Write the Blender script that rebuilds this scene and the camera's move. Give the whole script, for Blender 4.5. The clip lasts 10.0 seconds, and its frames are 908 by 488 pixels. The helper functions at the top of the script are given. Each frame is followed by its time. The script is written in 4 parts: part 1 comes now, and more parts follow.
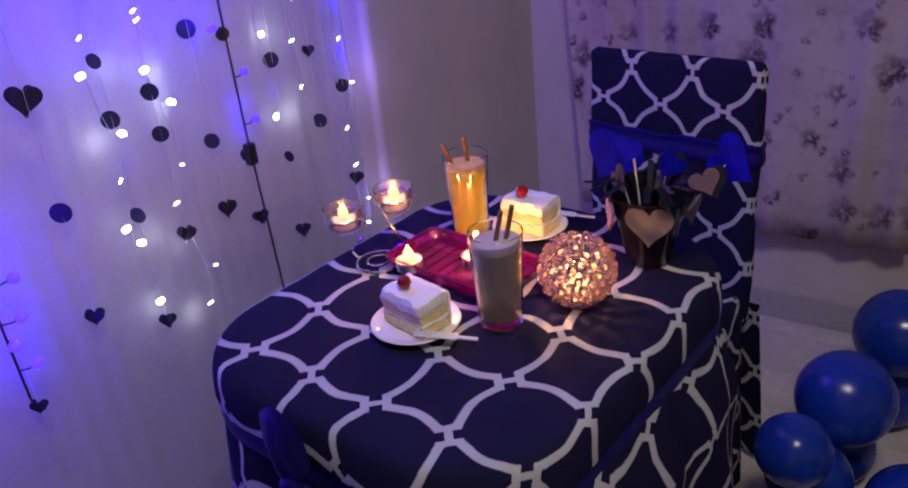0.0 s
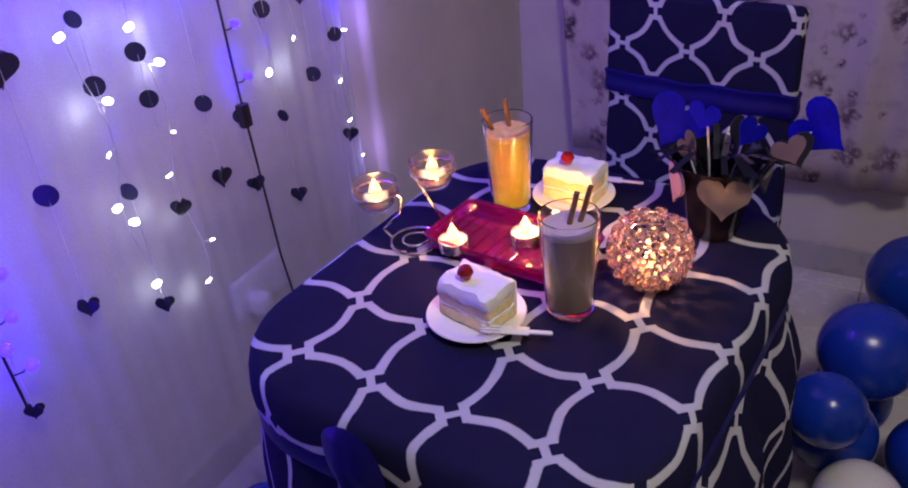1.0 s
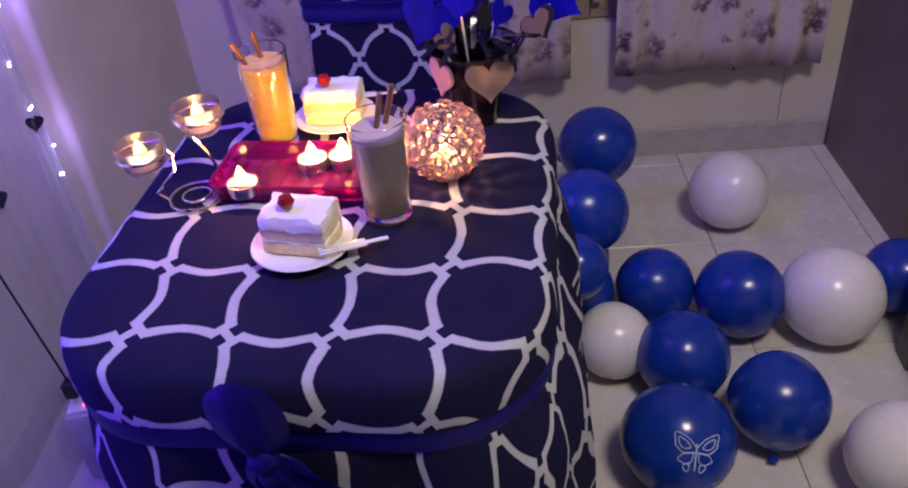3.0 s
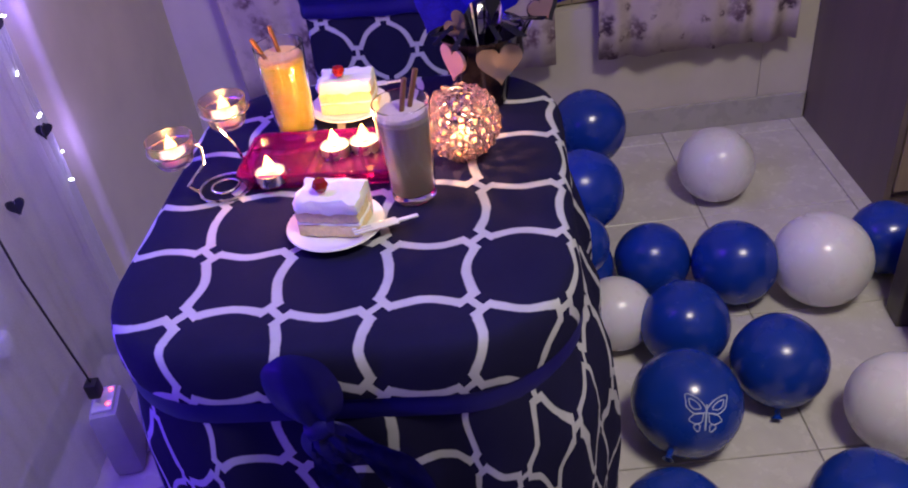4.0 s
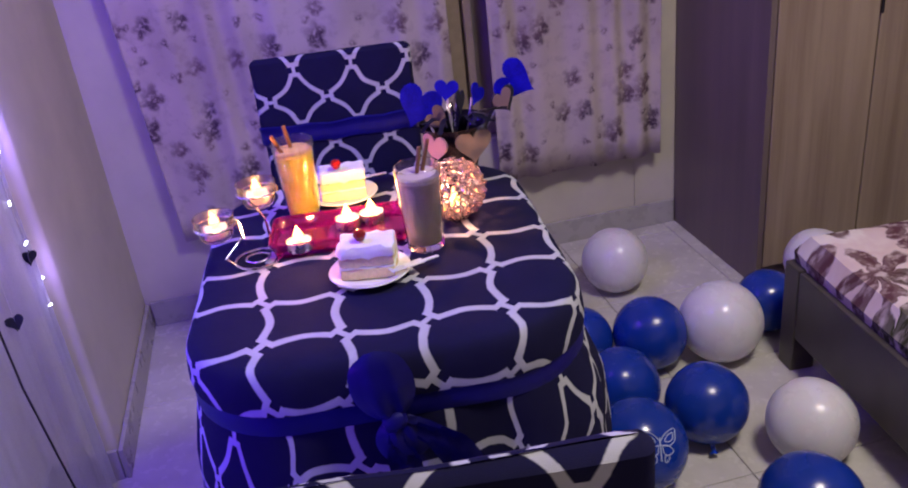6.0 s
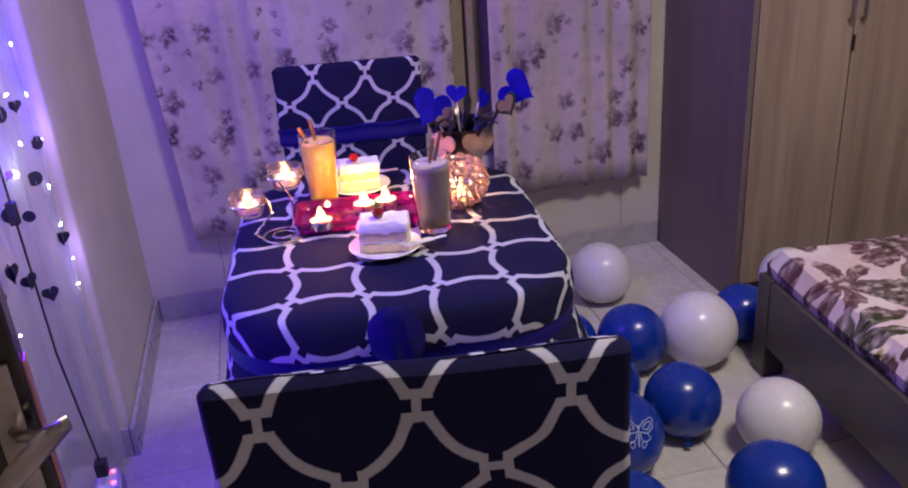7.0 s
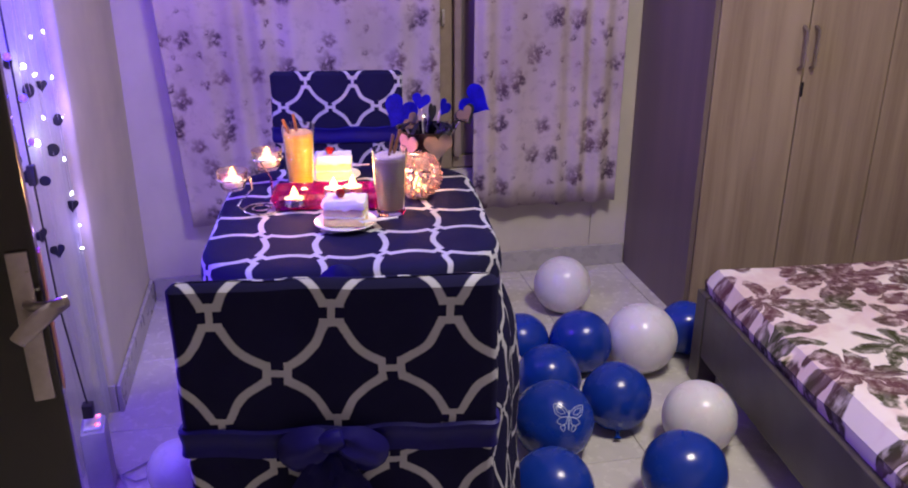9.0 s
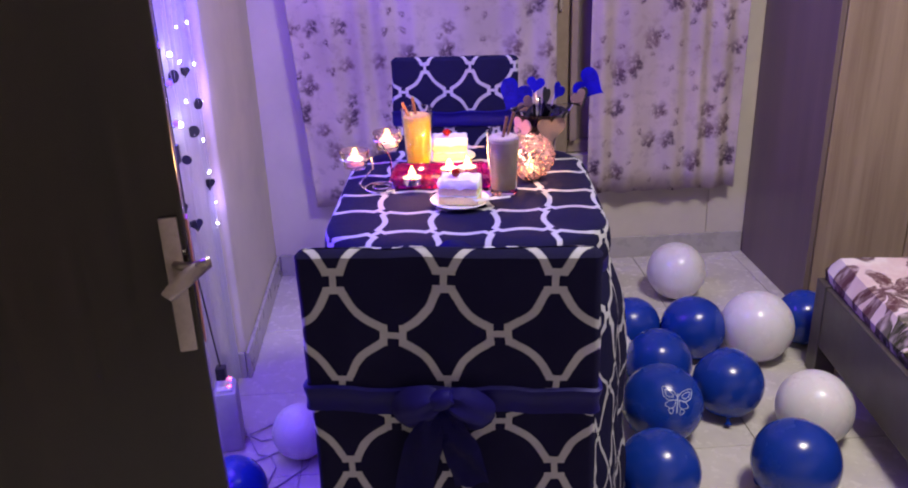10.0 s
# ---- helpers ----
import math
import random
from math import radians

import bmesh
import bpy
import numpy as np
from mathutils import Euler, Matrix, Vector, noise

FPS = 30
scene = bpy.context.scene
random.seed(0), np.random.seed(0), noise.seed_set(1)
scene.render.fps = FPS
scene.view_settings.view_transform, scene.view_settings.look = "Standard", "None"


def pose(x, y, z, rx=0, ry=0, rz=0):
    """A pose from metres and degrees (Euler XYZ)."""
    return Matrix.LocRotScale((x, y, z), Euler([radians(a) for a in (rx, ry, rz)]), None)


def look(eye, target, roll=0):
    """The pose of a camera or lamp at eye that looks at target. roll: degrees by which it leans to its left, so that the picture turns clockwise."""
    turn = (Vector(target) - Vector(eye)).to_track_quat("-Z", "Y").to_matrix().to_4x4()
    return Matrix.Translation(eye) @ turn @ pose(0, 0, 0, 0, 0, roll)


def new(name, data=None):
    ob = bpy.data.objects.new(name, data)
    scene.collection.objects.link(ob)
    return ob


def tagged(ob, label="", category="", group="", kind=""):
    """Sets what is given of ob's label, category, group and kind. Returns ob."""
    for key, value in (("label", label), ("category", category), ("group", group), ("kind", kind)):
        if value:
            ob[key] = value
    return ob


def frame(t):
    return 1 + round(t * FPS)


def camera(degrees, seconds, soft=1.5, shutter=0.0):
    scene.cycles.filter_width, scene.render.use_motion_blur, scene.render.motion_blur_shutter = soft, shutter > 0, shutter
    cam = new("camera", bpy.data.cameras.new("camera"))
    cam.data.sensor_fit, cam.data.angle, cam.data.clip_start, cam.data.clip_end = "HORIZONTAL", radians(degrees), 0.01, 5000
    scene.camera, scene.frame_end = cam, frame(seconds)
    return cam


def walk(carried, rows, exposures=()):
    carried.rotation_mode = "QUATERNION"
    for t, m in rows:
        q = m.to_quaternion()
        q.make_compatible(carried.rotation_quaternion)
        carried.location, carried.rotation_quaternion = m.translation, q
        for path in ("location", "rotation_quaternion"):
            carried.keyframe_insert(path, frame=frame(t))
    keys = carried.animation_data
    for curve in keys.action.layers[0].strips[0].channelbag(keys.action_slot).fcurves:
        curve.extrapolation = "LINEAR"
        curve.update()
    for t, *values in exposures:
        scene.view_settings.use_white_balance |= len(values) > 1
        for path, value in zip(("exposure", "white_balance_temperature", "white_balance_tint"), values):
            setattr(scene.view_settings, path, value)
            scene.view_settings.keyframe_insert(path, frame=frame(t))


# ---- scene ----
cam = camera(56.6, 10.0, soft=2.0)
PATH = [
    (0, (0.159, 0.173, 1.342), (-0.886, 1.624, 0.447), -5.9),
    (0.5, (0.077, 0.205, 1.348), (-0.885, 1.646, 0.349), -6.0),
    (1, (-0.034, 0.207, 1.359), (-0.919, 1.659, 0.306), -5.6),
    (1.5, (-0.12, 0.202, 1.347), (-0.841, 1.715, 0.256), -6.2),
    (2, (-0.2, 0.187, 1.322), (-0.65, 1.772, 0.188), -6.9),
    (2.5, (-0.209, 0.163, 1.31), (-0.403, 1.779, 0.146), -5.6),
    (2.7, (-0.207, 0.148, 1.312), (-0.324, 1.766, 0.143), -4.9),
    (3.8, (-0.222, 0.072, 1.34), (-0.333, 1.665, 0.136), -6.9),
    (4, (-0.266, 0.068, 1.334), (-0.319, 1.675, 0.144), -7.5),
    (4.5, (-0.379, 0.023, 1.314), (-0.29, 1.649, 0.153), -9.6),
    (5, (-0.449, -0.034, 1.318), (-0.283, 1.632, 0.224), -10.3),
    (5.5, (-0.48, -0.1, 1.319), (-0.207, 1.63, 0.353), -8.6),
    (7, (-0.577, -0.339, 1.309), (-0.197, 1.453, 0.506), -4.0),
    (7.5, (-0.608, -0.417, 1.313), (-0.195, 1.383, 0.546), -3.3),
    (8, (-0.602, -0.494, 1.316), (-0.147, 1.31, 0.583), -2.0),
    (8.5, (-0.566, -0.55, 1.318), (-0.111, 1.261, 0.601), -1.1),
    (9, (-0.529, -0.604, 1.317), (-0.153, 1.217, 0.581), 0.1),
    (9.5, (-0.524, -0.645, 1.319), (-0.259, 1.187, 0.562), -0.3),
    (10, (-0.529, -0.664, 1.321), (-0.426, 1.184, 0.562), -1.9),
]
walk(cam, [(t, look(eye, target, roll)) for t, eye, target, roll in PATH],
     [(0, -0.72), (1, -0.48), (2, -0.22), (4.5, 0.06), (7, 0.14), (9, 0.42), (10, 0.58)])

# ---- light ----
world = bpy.data.worlds.new("world")
scene.world = world
world.use_nodes = True
world.node_tree.nodes["Background"].inputs[0].default_value = (0.05, 0.05, 0.08, 1)
world.node_tree.nodes["Background"].inputs[1].default_value = 0.05
scene.view_settings.exposure = 0.0


def lamp(name, kind, place, watts, colour, size=0.02, target=None):
    data = bpy.data.lights.new(name, kind)
    data.energy, data.color = watts, colour
    if kind == "AREA":
        data.size = size
    else:
        data.shadow_soft_size = size
    ob = new(name, data)
    ob.matrix_world = look(place, target) if target else Matrix.Translation(place)
    return ob


BLUE, COOL, WARM = (0.095, 0.008, 1.0), (0.85, 0.88, 1.0), (1.0, 0.46, 0.16)
lamp("ceiling_lamp_light", "AREA", (0.45, 0.25, 2.60), 36.0, (1.0, 0.91, 0.82), 0.45, (0.45, 0.26, 0.0))
# unseen blue fill added among the garlands, the strongest above the table's height
for place, watts in (((-0.92, 0.44, 0.72), 6.0), ((-0.99, 0.78, 1.44), 7.5), ((-0.99, 1.06, 1.50), 10.0), ((-0.99, 1.30, 1.80), 14.0)):
    lamp("blue_garland_light", "POINT", place, watts, BLUE, 0.015)
# small bulbs hanging close before the net: each lights a patch of it
for place, watts in (((-1.03, 1.045, 1.085), 1.300), ((-1.03, 1.15, 1.075), 1.040), ((-1.03, 0.89, 1.12), 1.170), ((-1.045, 1.222, 0.90), 0.260), ((-1.045, 1.218, 0.85), 0.182), ((-1.035, 0.715, 0.84), 0.910),
                     ((-1.04, 0.70, 0.71), 0.780), ((-1.04, 0.69, 0.63), 0.572), ((-1.06, 0.967, 0.872), 0.031), ((-1.055, 1.318, 0.90), 0.031), ((-1.03, 1.52, 0.92), 0.312), ((-1.03, 1.52, 1.04), 0.364)):
    lamp("blue_garland_light", "POINT", place, watts, (0.024, 0.001, 1.0), 0.008)
for place, watts in (((-1.055, 0.922, 0.929), 0.109), ((-1.050, 1.062, 1.005), 0.094), ((-1.050, 1.055, 0.950), 0.094), ((-1.055, 0.978, 1.032), 0.055), ((-1.055, 0.975, 0.735), 0.062), ((-1.05, 1.025, 0.70), 0.047),
                     ((-1.055, 0.941, 0.603), 0.062), ((-1.05, 1.014, 0.552), 0.078), ((-1.035, 1.345, 0.845), 0.140), ((-1.035, 1.320, 1.01), 0.109)):
    lamp("white_bulb_light", "POINT", place, watts, COOL, 0.006)
# unseen violet fill added to brighten the column wall and the net's edge
for place, watts in (((-1.01, 1.545, 0.86), 0.24), ((-1.01, 1.545, 0.58), 0.24), ((-1.0, 1.545, 1.35), 0.9)):
    lamp("violet_fill_light", "POINT", place, watts, (0.42, 0.28, 1.0), 0.008)

# ---- helpers ----


def part(name, bm, mat, parent=None, label="", smooth=True):
    me = bpy.data.meshes.new(name)
    bm.normal_update()
    bm.to_mesh(me)
    bm.free()
    for m in (mat if isinstance(mat, (list, tuple)) else [mat]):
        me.materials.append(m)
    if smooth:
        me.polygons.foreach_set("use_smooth", [True] * len(me.polygons))
        me.set_sharp_from_angle(angle=radians(40))
    ob = new(name, me)
    if parent:
        ob.parent = parent
    if label:
        ob["label"] = label
    return ob


def thing(name, m, label, category, group="", kind=""):
    ob = new(name)
    ob.empty_display_size = 0.05
    ob.matrix_world = m if isinstance(m, Matrix) else Matrix.Translation(m)
    return tagged(ob, label, category, group, kind)


def box(bm, x0, y0, z0, x1, y1, z1, bevel=0.0, m=None):
    v = bmesh.ops.create_cube(bm, size=1)["verts"]
    mat = Matrix.Translation(((x0 + x1) / 2, (y0 + y1) / 2, (z0 + z1) / 2)) @ Matrix.Diagonal((x1 - x0, y1 - y0, z1 - z0, 1))
    bmesh.ops.transform(bm, matrix=(m @ mat) if m else mat, verts=v)
    if bevel:
        edges = list({e for q in v for e in q.link_edges})
        bmesh.ops.bevel(bm, geom=edges, offset=bevel, segments=2, profile=0.6, affect="EDGES")
    return bm


def boxed(*a, **k):
    return box(bmesh.new(), *a, **k)


def lathe(profile, seg=32, bm=None, m=None):
    """Turns a profile of (radius, height) round z."""
    bm = bm or bmesh.new()
    m = m or Matrix()
    rings = []
    for r, z in profile:
        if r < 1e-5:
            rings.append([bm.verts.new(m @ Vector((0, 0, z)))])
        else:
            rings.append([bm.verts.new(m @ Vector((r * math.cos(2 * math.pi * i / seg), r * math.sin(2 * math.pi * i / seg), z))) for i in range(seg)])
    for a, b in zip(rings, rings[1:]):
        for i in range(seg):
            k = (i + 1) % seg
            q = [a[i % len(a)], a[k % len(a)], b[k % len(b)], b[i % len(b)]]
            q = [v for n, v in enumerate(q) if v not in q[:n]]
            if len(q) > 2:
                bm.faces.new(q)
    return bm


def tube(points, radius, seg=8, bm=None, closed=False):
    """A round bar along points."""
    bm = bm or bmesh.new()
    pts = [Vector(p) for p in points]
    n = len(pts)
    rings, side = [], None
    for i, p in enumerate(pts):
        d = (pts[(i + 1) % n] - pts[i - 1]) if closed or 0 < i < n - 1 else (pts[1] - pts[0] if i == 0 else pts[-1] - pts[-2])
        d.normalize()
        if side is None:
            side = d.orthogonal().normalized()
        side = (side - d * side.dot(d)).normalized()
        up = d.cross(side)
        r = radius(i / max(1, n - 1)) if callable(radius) else radius
        rings.append([bm.verts.new(p + (side * math.cos(a) + up * math.sin(a)) * r) for a in (2 * math.pi * k / seg for k in range(seg))])
    pairs = list(zip(rings, rings[1:])) + ([(rings[-1], rings[0])] if closed else [])
    for a, b in pairs:
        for k in range(seg):
            bm.faces.new((a[k], a[(k + 1) % seg], b[(k + 1) % seg], b[k]))
    if not closed:
        bm.faces.new(rings[0][::-1])
        bm.faces.new(rings[-1])
    return bm


def heart_outline(size, n=28):
    pts = []
    for i in range(n):
        a = 2 * math.pi * i / n
        x = 16 * math.sin(a) ** 3
        y = 13 * math.cos(a) - 5 * math.cos(2 * a) - 2 * math.cos(3 * a) - math.cos(4 * a)
        pts.append((x * size / 32, (y + 2) * size / 32))
    return pts


def slab(outline, thick, m=None, bm=None):
    """A flat piece of the given outline (x, z), thick along y."""
    bm = bm or bmesh.new()
    m = m or Matrix()
    a = [bm.verts.new(m @ Vector((x, -thick / 2, z))) for x, z in outline]
    b = [bm.verts.new(m @ Vector((x, thick / 2, z))) for x, z in outline]
    bm.faces.new(a)
    bm.faces.new(b[::-1])
    for i in range(len(a)):
        k = (i + 1) % len(a)
        bm.faces.new((a[k], a[i], b[i], b[k]))
    bmesh.ops.recalc_face_normals(bm, faces=bm.faces[:])
    return bm


def sheet(fn, nu, nv, uvfn=None, bm=None):
    """A grid of nu x nv cells through fn(u, v), with an optional uv map."""
    bm = bm or bmesh.new()
    layer = bm.loops.layers.uv.verify() if uvfn else None
    g = [[bm.verts.new(fn(i / nu, j / nv)) for i in range(nu + 1)] for j in range(nv + 1)]
    for j in range(nv):
        for i in range(nu):
            f = bm.faces.new((g[j][i], g[j][i + 1], g[j + 1][i + 1], g[j + 1][i]))
            if layer:
                for l, (a, b) in zip(f.loops, ((i, j), (i + 1, j), (i + 1, j + 1), (i, j + 1))):
                    l[layer].uv = uvfn(a / nu, b / nv)
    return bm


# ---- materials ----


class Nodes:
    """Builds a material's node tree."""

    def __init__(self, name):
        self.mat = bpy.data.materials.new(name)
        self.mat.use_nodes = True
        self.t = self.mat.node_tree
        self.b = self.t.nodes["Principled BSDF"]
        self.out = self.t.nodes["Material Output"]

    def put(self, socket, value):
        if isinstance(value, bpy.types.NodeSocket):
            self.t.links.new(value, socket)
        else:
            if isinstance(value, tuple) and len(value) == 3 and socket.type == "RGBA":
                value = (*value, 1)
            socket.default_value = value

    def node(self, kind, out=0, props=(), **ins):
        n = self.t.nodes.new(kind)
        if "operation" in props:
            n.operation = props["operation"]
        if "interpolation_type" in props:
            n.interpolation_type = props["interpolation_type"]
        for k, v in ins.items():
            key = int(k[1:]) if k[0] == "i" and k[1:].isdigit() else k.replace("_", " ")
            self.put(n.inputs[key], v)
        return n.outputs[out]

    def m(self, op, a, b=0.0, c=0.0):
        return self.node("ShaderNodeMath", props={"operation": op}, i0=a, i1=b, i2=c)

    def noise(self, vec, scale, detail=4.0, rough=0.55, out=0):
        return self.node("ShaderNodeTexNoise", out, Vector=vec, Scale=scale, Detail=detail, Roughness=rough)

    def ramp(self, x, lo, hi, a=0.0, b=1.0):
        return self.node("ShaderNodeMapRange", props={"interpolation_type": "SMOOTHSTEP"}, i0=x, i1=lo, i2=hi, i3=a, i4=b)

    def mix(self, f, a, b):
        n = self.t.nodes.new("ShaderNodeMix")
        n.data_type = "RGBA"
        self.put(n.inputs[0], f)
        self.put(n.inputs[6], a)
        self.put(n.inputs[7], b)
        return n.outputs[2]

    def bump(self, h, dist, strength=0.5):
        self.put(self.b.inputs["Normal"], self.node("ShaderNodeBump", Height=h, Distance=dist, Strength=strength))

    def coord(self, which="Object"):
        return self.t.nodes.new("ShaderNodeTexCoord").outputs[which]

    def set(self, **k):
        for key, v in k.items():
            self.put(self.b.inputs[key.replace("_", " ")], v)
        return self


def shade(c, f):
    return tuple(min(1.0, x * f) for x in c)


def plain(name, colour, rough=0.5, metal=0.0, scale=30.0, vary=0.12, bump=0.0, **k):
    """A surface of one stuff, with two scales of unevenness."""
    n = Nodes(name)
    co = n.coord()
    g = n.noise(co, scale, 5.0)
    s = n.noise(co, scale * 0.12, 2.0)
    f = n.m("MULTIPLY_ADD", s, 0.6, n.m("MULTIPLY", g, 0.4))
    n.set(Base_Color=n.mix(n.ramp(f, 0.3, 0.7), shade(colour, 1 - vary), shade(colour, 1 + vary)),
          Roughness=n.ramp(g, 0.25, 0.75, max(0.02, rough - 0.07), min(1.0, rough + 0.07)), Metallic=metal)
    if bump:
        n.bump(g, bump)
    n.set(**k)
    return n.mat


def glowing(name, colour, strength):
    n = Nodes(name)
    n.set(Base_Color=colour, Emission_Color=colour, Emission_Strength=strength, Roughness=0.4)
    return n.mat


def glass(name, colour=(1, 1, 1), rough=0.02, ior=1.45):
    n = Nodes(name)
    n.set(Base_Color=colour, Roughness=rough, IOR=ior, Transmission_Weight=1.0)
    return n.mat


def trellis(name, pitch_x, pitch_y, turn, ox, oy, shift, squash=1.0):
    """Navy cloth with a pale woven trellis, laid out on the cloth's own uv map in metres."""
    n = Nodes(name)
    uv = n.node("ShaderNodeSeparateXYZ", Vector=n.coord("UV"))
    uvy = uv.node.outputs[1]
    wob = n.noise(n.coord("UV"), 14.0, 2.0)
    x = n.m("ADD", n.m("SUBTRACT", uv, ox), n.m("MULTIPLY_ADD", wob, 0.008, -0.004))
    y = n.m("ADD", n.m("SUBTRACT", uvy, oy), n.m("MULTIPLY_ADD", wob, -0.007, 0.0035))
    if turn:
        k = math.sqrt(0.5)
        y = n.m("MULTIPLY", y, squash)
        x, y = n.m("MULTIPLY", n.m("ADD", x, y), k), n.m("MULTIPLY", n.m("SUBTRACT", y, x), k)
    a = n.m("ADD", n.m("DIVIDE", x, pitch_x), float(shift))
    b = n.m("DIVIDE", y, pitch_y)
    pa, pb = n.m("MULTIPLY", a, math.pi), n.m("MULTIPLY", b, math.pi)
    A = 0.10
    sa, sb = n.m("SINE", pa), n.m("SINE", pb)
    sa, sb = n.m("MULTIPLY", sa, n.m("ABSOLUTE", sa)), n.m("MULTIPLY", sb, n.m("ABSOLUTE", sb))
    a2 = n.m("MULTIPLY_ADD", n.m("MULTIPLY", sb, n.m("COSINE", pa)), A, a)
    b2 = n.m("MULTIPLY_ADD", n.m("MULTIPLY", sa, n.m("COSINE", pb)), A, b)
    da = n.m("ABSOLUTE", n.m("SUBTRACT", a2, n.m("ROUND", a2)))
    db = n.m("ABSOLUTE", n.m("SUBTRACT", b2, n.m("ROUND", b2)))
    edge = n.m("MULTIPLY_ADD", n.noise(n.coord("UV"), 260.0, 2.0), 0.02, -0.01)
    line = n.ramp(n.m("ADD", n.m("MINIMUM", da, db), edge), 0.045, 0.066, 1.0, 0.0)
    # the small H-shaped links where four cells meet
    an, bn = n.m("SUBTRACT", a, n.m("ROUND", a)), n.m("SUBTRACT", b, n.m("ROUND", b))
    h, v = n.m("SUBTRACT", an, bn), n.m("ADD", an, bn)
    odd = n.m("ABSOLUTE", n.m("MODULO", n.m("ADD", n.m("ROUND", a), n.m("ROUND", b)), 2.0))
    even = n.m("SUBTRACT", 1.0, odd)
    h, v = n.m("ADD", n.m("MULTIPLY", h, even), n.m("MULTIPLY", v, odd)), n.m("ADD", n.m("MULTIPLY", v, even), n.m("MULTIPLY", h, odd))
    ah, av = n.m("ABSOLUTE", h), n.m("ABSOLUTE", v)
    inside = n.m("MULTIPLY", n.m("LESS_THAN", ah, 0.23), n.m("LESS_THAN", av, 0.20))
    gap = n.m("MULTIPLY", n.m("LESS_THAN", ah, 0.095), n.m("LESS_THAN", av, 0.32))
    inside = n.m("MAXIMUM", inside, gap)
    bar = n.m("GREATER_THAN", ah, 0.097)
    link = n.m("LESS_THAN", av, 0.06)
    node = n.m("MAXIMUM", bar, link)
    f = n.m("ADD", n.m("MULTIPLY", inside, node), n.m("MULTIPLY", n.m("SUBTRACT", 1.0, inside), line))
    co = n.coord("UV")
    weave = n.noise(co, 900.0, 2.0)
    wear = n.noise(co, 22.0, 4.0)
    navy = n.mix(wear, (0.008, 0.0075, 0.030), (0.013, 0.012, 0.046))
    pale = n.mix(wear, (0.34, 0.34, 0.37), (0.50, 0.50, 0.54))
    n.set(Base_Color=n.mix(f, navy, pale), Roughness=0.86, Specular_IOR_Level=0.08)
    n.bump(n.m("ADD", n.m("MULTIPLY", weave, 0.6), n.m("MULTIPLY", wear, 1.5)), 0.0012, 0.6)
    return n.mat


